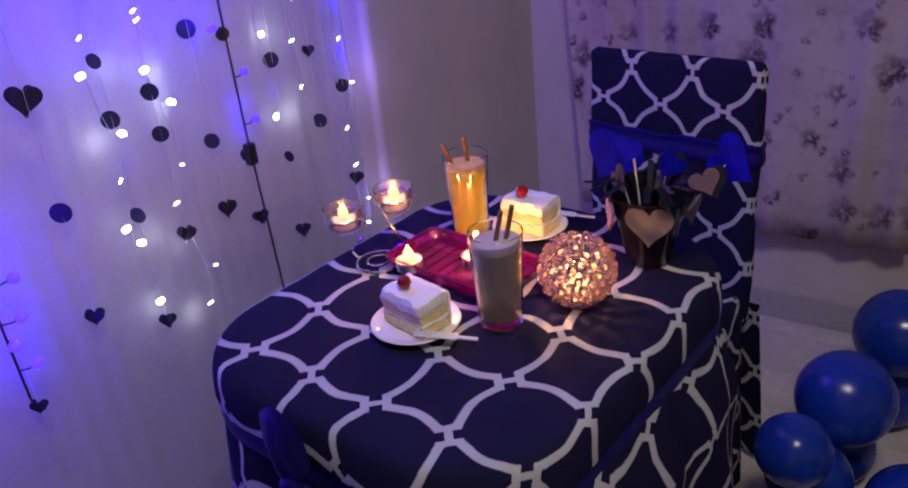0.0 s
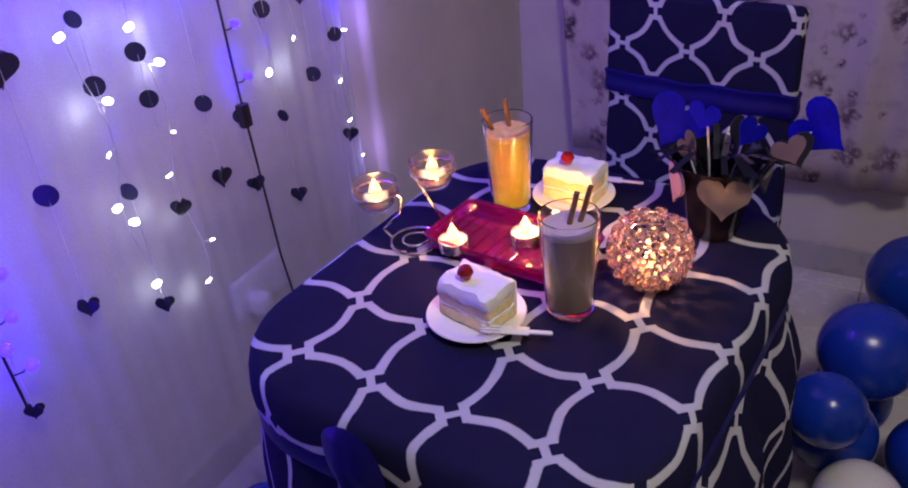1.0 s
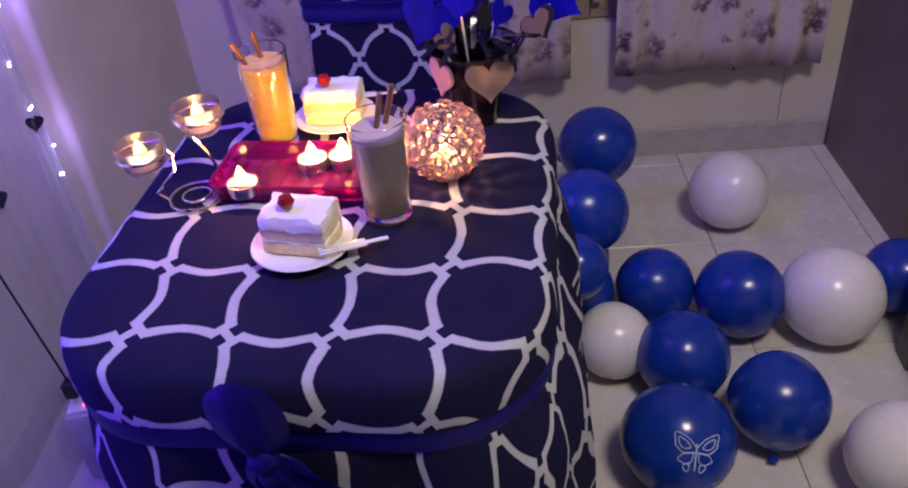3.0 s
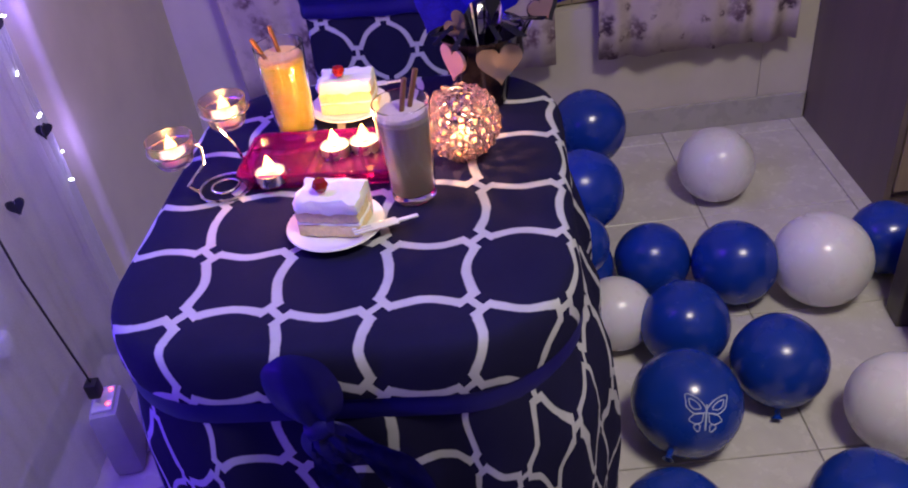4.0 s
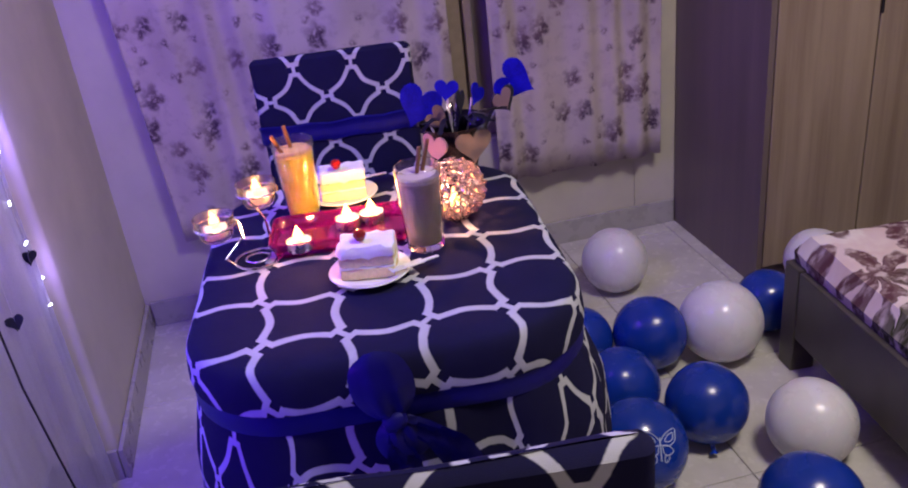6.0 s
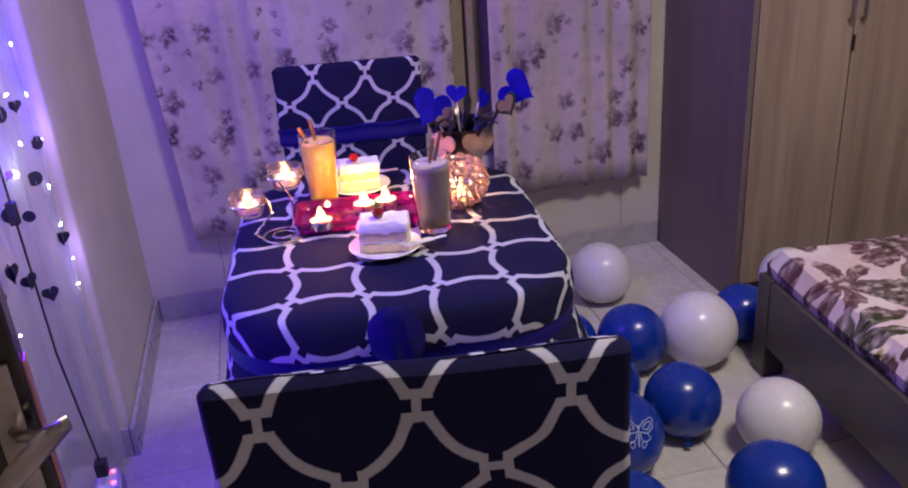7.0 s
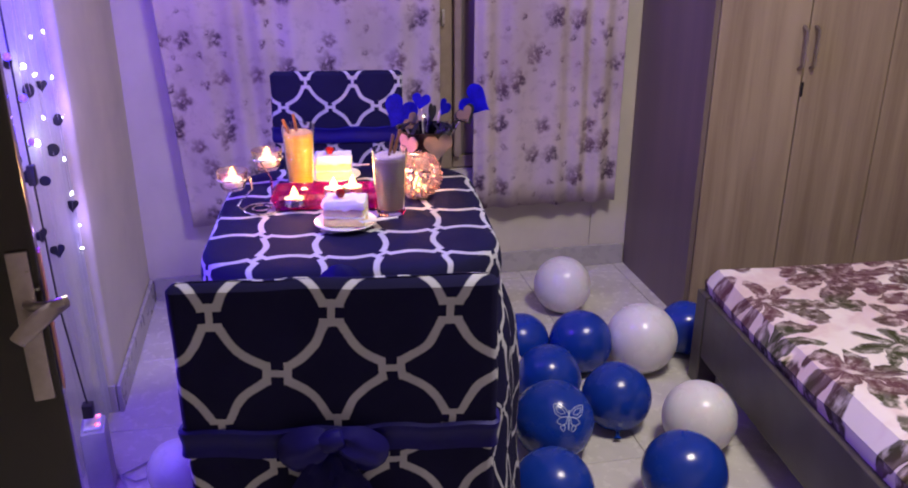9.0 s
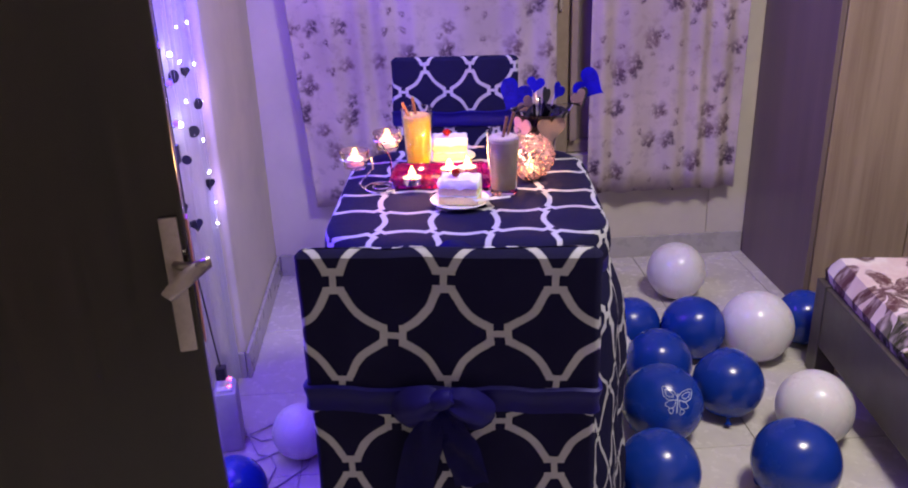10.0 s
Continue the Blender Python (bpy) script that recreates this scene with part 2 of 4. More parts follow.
def floral(name, ground_a, ground_b, ink_a, ink_b, scale, petals, flower, stems, rough=0.9, lobe=0.62, vein=0.45, coords="UV", mottle=0.0, rose=False, bloom=0.0):
    """Cloth printed with loose flowers: each cell of a jittered grid carries a bloom with petals and a few leaves."""
    n = Nodes(name)
    co = n.coord(coords)
    warp = n.noise(co, scale * 2.4, 3.0, 0.6, 1)
    vec = n.node("ShaderNodeVectorMath", props={"operation": "MULTIPLY_ADD"}, i0=warp, i1=(0.34 / scale,) * 3, i2=co)
    base = n.mix(n.ramp(n.noise(co, 3.0, 3.0), 0.35, 0.65), ground_a, ground_b)
    if bloom:
        # large washed blossoms on the pale ground
        base = n.mix(n.ramp(n.noise(vec, scale * 0.9, 4.0, 0.6), 0.47, 0.58), ground_a, n.mix(n.noise(vec, scale * 6.0, 3.0), ground_b, ground_a))
    ink = n.mix(n.ramp(n.noise(co, scale * 0.8, 2.0), 0.4, 0.6), ink_a, ink_b)
    total = None
    for k, (sc, rad, npet, jit) in enumerate(((scale, flower, petals, 0.75), (scale * 1.55, stems, 3, 1.0))):
        v = n.node("ShaderNodeVectorMath", props={"operation": "MULTIPLY_ADD"}, i0=vec, i1=(sc, sc, 0), i2=(3.7 * k, 1.3 * k, 0))
        vor = n.t.nodes.new("ShaderNodeTexVoronoi")
        vor.voronoi_dimensions = "2D"
        vor.inputs["Scale"].default_value = 1.0
        vor.inputs["Randomness"].default_value = jit
        n.put(vor.inputs["Vector"], v)
        d = n.node("ShaderNodeVectorMath", props={"operation": "SUBTRACT"}, i0=v, i1=vor.outputs["Position"])
        s = n.node("ShaderNodeSeparateXYZ", Vector=d)
        ang = n.m("ARCTAN2", s.node.outputs[1], s)
        rnd = n.node("ShaderNodeSeparateColor", Color=vor.outputs["Color"])
        spin = n.m("MULTIPLY", rnd, 6.28)
        pet = n.m("ABSOLUTE", n.m("COSINE", n.m("MULTIPLY", n.m("ADD", ang, spin), npet / 2)))
        reach = n.m("MULTIPLY", n.m("MULTIPLY_ADD", pet, lobe, 1.0 - lobe), n.m("MULTIPLY_ADD", rnd.node.outputs[1], rad * 0.5, rad * 0.72))
        dist = vor.outputs["Distance"]
        body = n.ramp(n.m("SUBTRACT", dist, reach), -0.05, 0.015, 1.0, 0.0)
        veins = n.ramp(n.m("SINE", n.m("MULTIPLY_ADD", dist, 9.0, n.m("MULTIPLY", n.m("ADD", ang, spin), float(npet * 2)))), -0.7, 0.6, vein, 1.0)
        core = n.ramp(dist, 0.03, 0.07, 0.25, 1.0)
        if rose:
            # blurred full blooms: a dark crescent of petals, paler towards one side
            curl = n.ramp(n.noise(co, sc * 5.0, 3.0), 0.30, 0.50, 0.45, 1.0)
            side = n.ramp(n.m("ADD", s, n.m("MULTIPLY", s.node.outputs[1], -0.8)), -rad, rad * 0.6, 0.35, 1.0)
            body = n.m("MULTIPLY", n.ramp(n.m("SUBTRACT", dist, reach), -0.12, 0.05, 1.0, 0.0), n.m("GREATER_THAN", rnd.node.outputs[2], 0.28))
            veins = n.m("MULTIPLY", curl, side)
        f = n.m("MULTIPLY", n.m("MULTIPLY", body, veins), core)
        if k == 1:
            f = n.m("MULTIPLY", f, n.m("GREATER_THAN", rnd.node.outputs[2], 0.35))
        total = f if total is None else n.m("MAXIMUM", total, f)
    if mottle:
        base = n.mix(n.ramp(n.noise(co, scale * 2.6, 5.0, 0.65), 0.50, 0.66, 0.0, mottle), base, ink)
    fray = n.ramp(n.noise(co, scale * 9.0, 4.0), 0.30, 0.52, 0.35, 1.0)
    n.set(Base_Color=n.mix(n.m("MULTIPLY", total, fray), base, ink), Roughness=rough, Specular_IOR_Level=0.15)
    n.bump(n.noise(co, 700.0, 2.0), 0.0008, 0.5)
    return n.mat


def timber(name, dark, light, axis_scale, rough=0.45, bump=0.0006):
    n = Nodes(name)
    co = n.coord()
    st = n.node("ShaderNodeVectorMath", props={"operation": "MULTIPLY"}, i0=co, i1=axis_scale)
    g = n.noise(st, 1.0, 8.0, 0.65)
    big = n.noise(st, 0.22, 2.0)
    f = n.m("MULTIPLY_ADD", g, 0.6, n.m("MULTIPLY", big, 0.5))
    n.set(Base_Color=n.mix(n.ramp(f, 0.35, 0.75), dark, light), Roughness=n.ramp(g, 0.3, 0.7, rough - 0.06, rough + 0.1))
    n.bump(g, bump)
    return n.mat


def painted(name, colour, rough=0.7):
    n = Nodes(name)
    co = n.coord()
    big = n.noise(co, 1.3, 4.0)
    mid = n.noise(co, 9.0, 5.0)
    fine = n.noise(co, 160.0, 3.0)
    f = n.m("MULTIPLY_ADD", big, 0.65, n.m("MULTIPLY", mid, 0.35))
    n.set(Base_Color=n.mix(n.ramp(f, 0.35, 0.65), shade(colour, 0.90), shade(colour, 1.05)), Roughness=rough)
    n.bump(n.m("MULTIPLY_ADD", fine, 0.4, mid), 0.0012, 0.4)
    return n.mat


def tile_stuff():
    n = Nodes("vitrified_tile")
    co = n.coord()
    rnd = n.node("ShaderNodeObjectInfo", 5)
    cloud = n.noise(co, 6.0, 5.0)
    smear = n.noise(co, 30.0, 3.0)
    tone = n.mix(n.ramp(cloud, 0.35, 0.68), (0.52, 0.49, 0.45), (0.64, 0.61, 0.57))
    tone = n.mix(n.m("MULTIPLY", rnd, 0.22), tone, (0.46, 0.43, 0.40))
    n.set(Base_Color=tone, Roughness=n.ramp(smear, 0.3, 0.7, 0.16, 0.30), Specular_IOR_Level=0.45)
    n.bump(cloud, 0.0006, 0.2)
    return n.mat


def net_stuff():
    n = Nodes("sheer_net")
    co = n.coord()
    weave = n.noise(co, 500.0, 2.0)
    fold = n.noise(co, 5.0, 3.0)
    d = n.node("ShaderNodeBsdfDiffuse", Color=(0.66, 0.66, 0.70))
    tl = n.node("ShaderNodeBsdfTranslucent", Color=(0.72, 0.72, 0.78))
    cloth = n.node("ShaderNodeMixShader", i0=0.45, i1=d, i2=tl)
    clear = n.node("ShaderNodeBsdfTransparent", Color=(1, 1, 1))
    f = n.m("MULTIPLY_ADD", weave, 0.20, n.m("MULTIPLY_ADD", fold, 0.30, 0.20))
    n.put(n.out.inputs["Surface"], n.node("ShaderNodeMixShader", i0=f, i1=clear, i2=cloth))
    return n.mat


WALL = painted("cream_wall_paint", (0.60, 0.55, 0.47))
CEIL = painted("white_ceiling_paint", (0.75, 0.74, 0.72))
SKIRT = plain("skirting_tile", (0.40, 0.38, 0.36), 0.3, scale=20, vary=0.1)
GROUT = plain("tile_grout", (0.25, 0.22, 0.19), 0.9, scale=80, bump=0.001)
TILE = tile_stuff()
DOORWOOD = timber("dark_polished_door_wood", (0.007, 0.005, 0.0045), (0.017, 0.011, 0.009), (60, 60, 3), 0.17)
# side and carcass are toned darker and greyer than the fronts
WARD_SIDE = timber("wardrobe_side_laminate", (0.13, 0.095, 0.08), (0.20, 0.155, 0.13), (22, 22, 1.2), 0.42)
WARD = timber("wardrobe_front_laminate", (0.215, 0.155, 0.10), (0.36, 0.28, 0.185), (26, 26, 1.3), 0.40)
BEDWOOD = timber("dark_bed_laminate", (0.050, 0.042, 0.036), (0.085, 0.072, 0.062), (3, 30, 30), 0.4)
STEEL = plain("brushed_steel", (0.62, 0.58, 0.55), 0.30, 1.0, 120, 0.08)
BRONZE = plain("bronzed_steel", (0.36, 0.31, 0.29), 0.34, 1.0, 120, 0.15)
CHROME = plain("thin_chrome_wire", (0.75, 0.72, 0.72), 0.15, 1.0, 60, 0.05)
CLOTH = trellis("trellis_table_cloth", 0.1055, 0.112, False, -0.057, -0.248, 0)
CHAIRCLOTH = trellis("trellis_chair_cover", 0.0965, 0.0965, True, -0.004, 0.891, 1, 0.91)
CHAIRCLOTH_B = trellis("trellis_far_chair_cover", 0.0877, 0.0877, True, -0.042, 0.889, 1, 0.94)
SATIN = plain("royal_blue_satin", (0.006, 0.004, 0.105), 0.45, 0.0, 40, 0.25, 0.0006, Specular_IOR_Level=0.2)
CURTAIN = floral("floral_curtain_cloth", (0.43, 0.355, 0.35), (0.54, 0.45, 0.44), (0.075, 0.045, 0.075), (0.16, 0.10, 0.125), 8.6, 5, 0.36, 0.20, lobe=0.34, vein=0.55, mottle=0.18, rose=True)
SHEETCLOTH = floral("floral_bed_sheet", (0.78, 0.70, 0.60), (0.62, 0.42, 0.39), (0.048, 0.052, 0.020), (0.120, 0.050, 0.055), 4.0, 7, 0.58, 0.50, lobe=0.74, vein=0.88, bloom=2.2)
NET = net_stuff()
NAVYPAPER = plain("navy_card", (0.008, 0.008, 0.022), 0.6, 0.0, 60, 0.3)
BLUEPAPER = plain("royal_blue_glitter_card", (0.006, 0.005, 0.34), 0.7, 0.0, 300, 0.35, 0.0005, Specular_IOR_Level=0.04)
WOODPAPER = plain("pale_wood_heart", (0.12, 0.10, 0.115), 0.7, 0.0, 50, 0.15, 0.0005)
PINKPAPER = plain("pink_card", (0.20, 0.115, 0.17), 0.7, 0.0, 50, 0.1)
BLACKGLOSS = plain("black_glazed_ceramic", (0.010, 0.008, 0.014), 0.16, 0.0, 30, 0.3)
BLACKCORD = plain("black_cable", (0.012, 0.011, 0.012), 0.5, 0.0, 90, 0.2)
CLEARCORD = plain("clear_cable", (0.40, 0.38, 0.40), 0.35, 0.0, 90, 0.2)
WHITEPLASTIC = plain("white_plastic", (0.74, 0.73, 0.74), 0.35, 0.0, 40, 0.05)
GREYPLASTIC = plain("greyed_plastic", (0.44, 0.42, 0.44), 0.45, 0.0, 40, 0.10)
PORCELAIN = plain("white_porcelain", (0.80, 0.78, 0.76), 0.14, 0.0, 20, 0.03)
CREAM = plain("whipped_cream", (0.86, 0.83, 0.77), 0.62, 0.0, 90, 0.05, 0.003, Subsurface_Weight=0.15, Subsurface_Scale=0.01)
SPONGE = plain("yellow_sponge_cake", (0.76, 0.62, 0.33), 0.85, 0.0, 190, 0.18, 0.004, Subsurface_Weight=0.2, Subsurface_Scale=0.01)
CHERRY = plain("glazed_cherry", (0.26, 0.010, 0.012), 0.16, 0.0, 40, 0.25)
FORKWHITE = plain("white_plastic_fork", (0.78, 0.76, 0.78), 0.3, 0.0, 40, 0.04)
CLEAR = glass("clear_glass")
PURPLEGLASS = plain("purple_pressed_glass", (0.50, 0.012, 0.34), 0.05, 0.0, 30, 0.15, Transmission_Weight=0.9)
JUICE = plain("mango_juice", (0.94, 0.62, 0.09), 0.30, 0.0, 60, 0.06, Subsurface_Weight=0.7, Subsurface_Scale=0.03, Subsurface_Radius=(1.0, 0.5, 0.12))
FROTH = plain("juice_froth", (0.84, 0.52, 0.16), 0.6, 0.0, 200, 0.12, 0.001)
SHAKE = plain("chocolate_milk_shake", (0.37, 0.28, 0.23), 0.35, 0.0, 60, 0.06, Subsurface_Weight=0.3, Subsurface_Scale=0.01)
SHAKEFROTH = plain("milk_froth", (0.54, 0.45, 0.38), 0.6, 0.0, 200, 0.1, 0.001)
STRAW_ORANGE = plain("brown_straw", (0.36, 0.13, 0.03), 0.35, 0.0, 60, 0.2)
STRAW_DARK = plain("dark_straw", (0.17, 0.08, 0.03), 0.35, 0.0, 60, 0.2)
WAX = plain("white_wax", (0.85, 0.78, 0.66), 0.4, 0.0, 50, 0.05, Subsurface_Weight=0.6, Subsurface_Scale=0.012)
TIN = plain("thin_aluminium_cup", (0.70, 0.68, 0.66), 0.28, 1.0, 100, 0.1)
CRYSTAL = glass("faceted_crystal", (1.0, 0.74, 0.74), 0.16, 1.5)
FLAME = glowing("candle_flame", (1.0, 0.46, 0.12), 8.0)
CUPGLASS = glass("cloudy_cup_glass", (1.0, 0.88, 0.86), 0.22, 1.3)
BULB = glowing("white_fairy_bulb", (0.82, 0.86, 1.0), 12.0)
BIGBULB = glowing("bright_white_fairy_bulb", (0.86, 0.90, 1.0), 14.0)
BLUEBULB = glowing("blue_bulb_glow", (0.10, 0.04, 1.0), 2.2)
REDLED = glowing("red_indicator", (1.0, 0.06, 0.08), 8.0)
LAMPGLOW = glowing("ceiling_lamp_glow", (1.0, 0.94, 0.88), 2.0)
LATEX_BLUE = plain("blue_latex", (0.006, 0.035, 0.30), 0.24, 0.0, 12, 0.15)
LATEX_WHITE = plain("white_latex", (0.72, 0.69, 0.70), 0.28, 0.0, 12, 0.04, Subsurface_Weight=0.15, Subsurface_Scale=0.03)
PRINT = plain("white_balloon_print", (0.42, 0.48, 0.66), 0.5, 0.0, 60, 0.2)
ALUFRAME = plain("brown_window_frame", (0.33, 0.26, 0.20), 0.35, 0.1, 40, 0.15)
PANE = plain("dull_window_pane", (0.30, 0.25, 0.25), 0.15, 0.0, 8, 0.2)

# ---- the room ----


def structure(name, bm, mat, label, category, smooth=False):
    return tagged(part(name, bm, mat, smooth=smooth), label, category, kind="structure")


floor = structure("floor", boxed(-1.75, -1.6, -0.08, 2.7, 2.40, -0.004), GROUT, "pale vitrified tile floor with dark grout joints", "floor")
structure("wall_garland", boxed(-1.36, 0.42, 0, -1.20, 1.59, 2.7), WALL, "cream painted wall behind the garland net", "wall")
bm = boxed(-1.36, 1.592, 0, -1.04, 2.328, 2.7)
corner = [e for e in bm.edges if all(v.co.x > -1.1 and v.co.y < 1.7 for v in e.verts)]
bmesh.ops.bevel(bm, geom=corner, offset=0.022, segments=5, profile=0.5, affect="EDGES")
structure("wall_column", bm, WALL, "cream painted projecting column wall", "wall", True)
bm = boxed(-1.36, 2.33, 0, -0.80, 2.45, 2.7)
box(bm, -0.798, 2.33, 0, 0.62, 2.45, 0.42)
box(bm, -0.798, 2.33, 2.15, 0.62, 2.45, 2.7)
box(bm, 0.622, 2.33, 0, 2.7, 2.45, 2.7)
structure("wall_north", bm, WALL, "cream painted wall with a curtained window", "wall")
structure("wall_alcove", boxed(-1.80, 0.40, 0, -1.362, 0.55, 2.7), WALL, "cream painted return wall behind the open door", "wall")
structure("wall_west", boxed(-1.92, -1.6, 0, -1.80, 0.55, 2.7), WALL, "cream painted wall", "wall")
structure("wall_east", boxed(2.70, -1.6, 0, 2.82, 2.45, 2.7), WALL, "cream painted wall", "wall")
structure("wall_south", boxed(-1.92, -1.72, 0, 2.82, -1.602, 2.7), WALL, "cream painted wall", "wall")
structure("ceiling", boxed(-1.92, -1.72, 2.702, 2.82, 2.45, 2.80), CEIL, "white painted ceiling", "ceiling")
bm = boxed(-1.198, 0.42, 0, -1.188, 1.588, 0.085, 0.003)
box(bm, -1.186, 1.578, 0, -1.04, 1.590, 0.085, 0.003)
box(bm, -1.038, 1.578, 0, -1.026, 2.316, 0.085, 0.003)
box(bm, -1.024, 2.318, 0, 0.764, 2.328, 0.085, 0.003)
structure("baseboard", bm, SKIRT, "grey tiled skirting along the wall foot", "skirting")

win = thing("window_1", (0, 2.36, 0), "brown framed sliding window behind the curtains", "window", kind="structure")
for x0, x1 in ((-0.795, -0.74), (0.02, 0.075), (0.565, 0.618)):
    part("window_frame", boxed(x0, 0.0, 0.425, x1, 0.05, 2.145, 0.004), ALUFRAME, win, smooth=False)
for z0, z1 in ((0.425, 0.47), (2.10, 2.145)):
    for x0, x1 in ((-0.738, 0.018), (0.077, 0.563)):
        part("window_frame", boxed(x0, 0.004, z0, x1, 0.046, z1, 0.004), ALUFRAME, win, smooth=False)
for x0, x1 in ((-0.738, 0.018), (0.077, 0.563)):
    part("pane", boxed(x0, 0.022, 0.472, x1, 0.028, 2.098), PANE, win, smooth=False)
part("sash_stile", boxed(0.079, -0.022, 0.475, 0.104, -0.002, 2.095, 0.004), ALUFRAME, win, smooth=False)
part("latch", boxed(0.035, -0.012, 0.94, 0.048, -0.001, 1.0, 0.003), STEEL, win, "bright metal latch")

lampthing = thing("ceiling_lamp", (0.45, 0.25, 2.63), "round white frosted ceiling lamp", "lamp")
part("base", lathe([(0.0, 0.07), (0.20, 0.07), (0.20, 0.03), (0.0, 0.03)]), WHITEPLASTIC, lampthing)
part("diffuser", lathe([(0.0, 0.029), (0.18, 0.029), (0.17, 0.005), (0.0, -0.005)]), LAMPGLOW, lampthing)

# ---- curtains ----


def curtain(x0, x1, z0, z1, y, folds, seed, label, lean=0.0):
    rnd = random.Random(seed)
    ph = [rnd.uniform(0, 6.28) for _ in range(4)]

    def fn(u, v):
        z = z0 + (z1 - z0) * v
        x = x0 + (x1 - x0) * u - lean * v * (1 - u)
        w = u + 0.05 * math.sin(u * 9 + ph[1])
        d = 0.010 * math.sin(w * folds * 6.283 + ph[0] + 0.5 * math.sin(v * 3 + ph[1])) + 0.007 * noise.noise(Vector((u * folds * 2.7, v * 1.5, seed)))
        return Vector((x, y + d * (1.0 - 0.25 * v), z + 0.004 * math.sin(u * folds * 6.283 + ph[3]) * (1 - v)))
    bm = sheet(fn, 160, 24, lambda u, v: (seed * 0.37 + u * (x1 - x0) * 1.12, z0 + (z1 - z0) * v))
    ob = tagged(part("curtain", bm, CURTAIN), label, "curtain", "window curtains")
    s = ob.modifiers.new("thickness", "SOLIDIFY")
    s.thickness = 0.003
    return ob


curtain(-0.86, 0.015, 0.292, 2.25, 2.262, 7, 3, "mauve-beige curtain printed with dark flowers, closed over the window", 0.12)
curtain(0.135, 0.688, 0.292, 2.25, 2.262, 5, 8, "mauve-beige floral curtain hanging beside the window gap")
rod = thing("curtain_rod", (0, 2.262, 2.252), "thin steel curtain rod above the window", "curtain rod")
part("rod", tube([(-1.044, 0, 0), (0.770, 0, 0)], 0.009), STEEL, rod)

# ---- wardrobe, bed, door ----

ward = thing("wardrobe", (0.768, 1.80, 0), "tall wood-grain laminate wardrobe standing against the wall", "wardrobe")
part("side_panel", boxed(0, 0.0, 0, 0.018, 0.525, 2.1, 0.002), WARD_SIDE, ward, "laminate side panel, darker than the fronts", False)
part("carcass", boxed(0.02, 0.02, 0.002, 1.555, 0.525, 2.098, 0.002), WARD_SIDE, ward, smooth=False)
for i in range(5):
    x0 = 0.021 + i * 0.307
    door = part("door", boxed(x0, -0.002, 0.06, x0 + 0.3015, 0.018, 2.09, 0.002), WARD, ward, smooth=False)
    hx = x0 + (0.284 if i % 2 == 0 else 0.018)
    part("handle", tube([(hx, -0.004, 0.855), (hx, -0.024, 0.865), (hx, -0.026, 0.92), (hx, -0.024, 0.975), (hx, -0.004, 0.985)], 0.0055), BRONZE, door, "dull bronzed bow handle")
part("lock", boxed(0.3235, -0.007, 0.765, 0.3325, -0.0025, 0.812, 0.002), BLACKGLOSS, ward, "narrow dark lock plate")

bed = thing("bed", pose(0.625, 1.45, 0, 0, 0, -5), "low dark laminate bed with a floral sheeted mattress", "bed")
part("side_rail", boxed(0.0, -1.95, 0.10, 0.028, -0.064, 0.285, 0.004), BEDWOOD, bed, smooth=False)
part("end_rail", boxed(0.064, -0.028, 0.10, 1.55, 0.0, 0.285, 0.004), BEDWOOD, bed, smooth=False)
part("slat_base", boxed(0.03, -1.94, 0.16, 1.55, -0.03, 0.20), BEDWOOD, bed, smooth=False)
for x, y in ((0, -0.062), (0, -1.96), (1.50, -0.062), (1.50, -1.96)):
    part("leg", boxed(x - 0.002, y, 0, x + 0.06, y + 0.062, 0.289, 0.004), BEDWOOD, bed, smooth=False)


def mattress():
    bm = bmesh.new()
    layer = bm.loops.layers.uv.verify()
    w, d, r = 1.50, 1.90, 0.055

    def fn(u, v):
        x, y = u * w, -v * d
        ex = min(u, 1 - u) * w
        ey = min(v, 1 - v) * d
        e = min(ex, ey)
        z = 0.375 + 0.012 * math.sin(x * 6 + 1) * math.sin(y * 5) + 0.005 * noise.noise(Vector((x * 9, y * 9, 1)))
        if e < r:
            z -= r - math.sqrt(max(0, r * r - (r - e) ** 2))
        return Vector((0.012 + x, -0.012 + y, z))
    sheet(fn, 60, 76, lambda u, v: (u * w, -v * d), bm)
    # the sides, tucked down behind the rails
    for f0, f1, uv in ((lambda u: fn(0, u), 0, lambda u, v: (-v * 0.1, -u * d)), (lambda u: fn(u, 0), 1, lambda u, v: (u * w, v * 0.1))):
        sheet(lambda u, v, f=f0: f(u) + Vector((0.022 * v if f0(0) == f(0) and f1 == 0 else 0.0, -0.022 * v if f1 else 0.0, -0.115 * v)), 60, 5, uv, bm)
    bmesh.ops.remove_doubles(bm, verts=bm.verts[:], dist=0.0005)
    bmesh.ops.recalc_face_normals(bm, faces=bm.faces[:])
    return bm


part("mattress", mattress(), SHEETCLOTH, bed, "cream sheet printed with large dark leaves and blossoms")

door = thing("door_1", pose(-0.80, 0.31, 0.0, 0, 0, 11), "open dark polished wooden door with a steel lever handle", "door", kind="structure")
part("leaf", boxed(-0.78, 0.0, 0.012, 0.0, 0.035, 2.06, 0.003), DOORWOOD, door, smooth=False)
plate = part("lock_plate", boxed(-0.030, -0.006, 0.797, -0.008, -0.001, 0.978, 0.002), BRONZE, door, "dull bronzed steel lock plate")


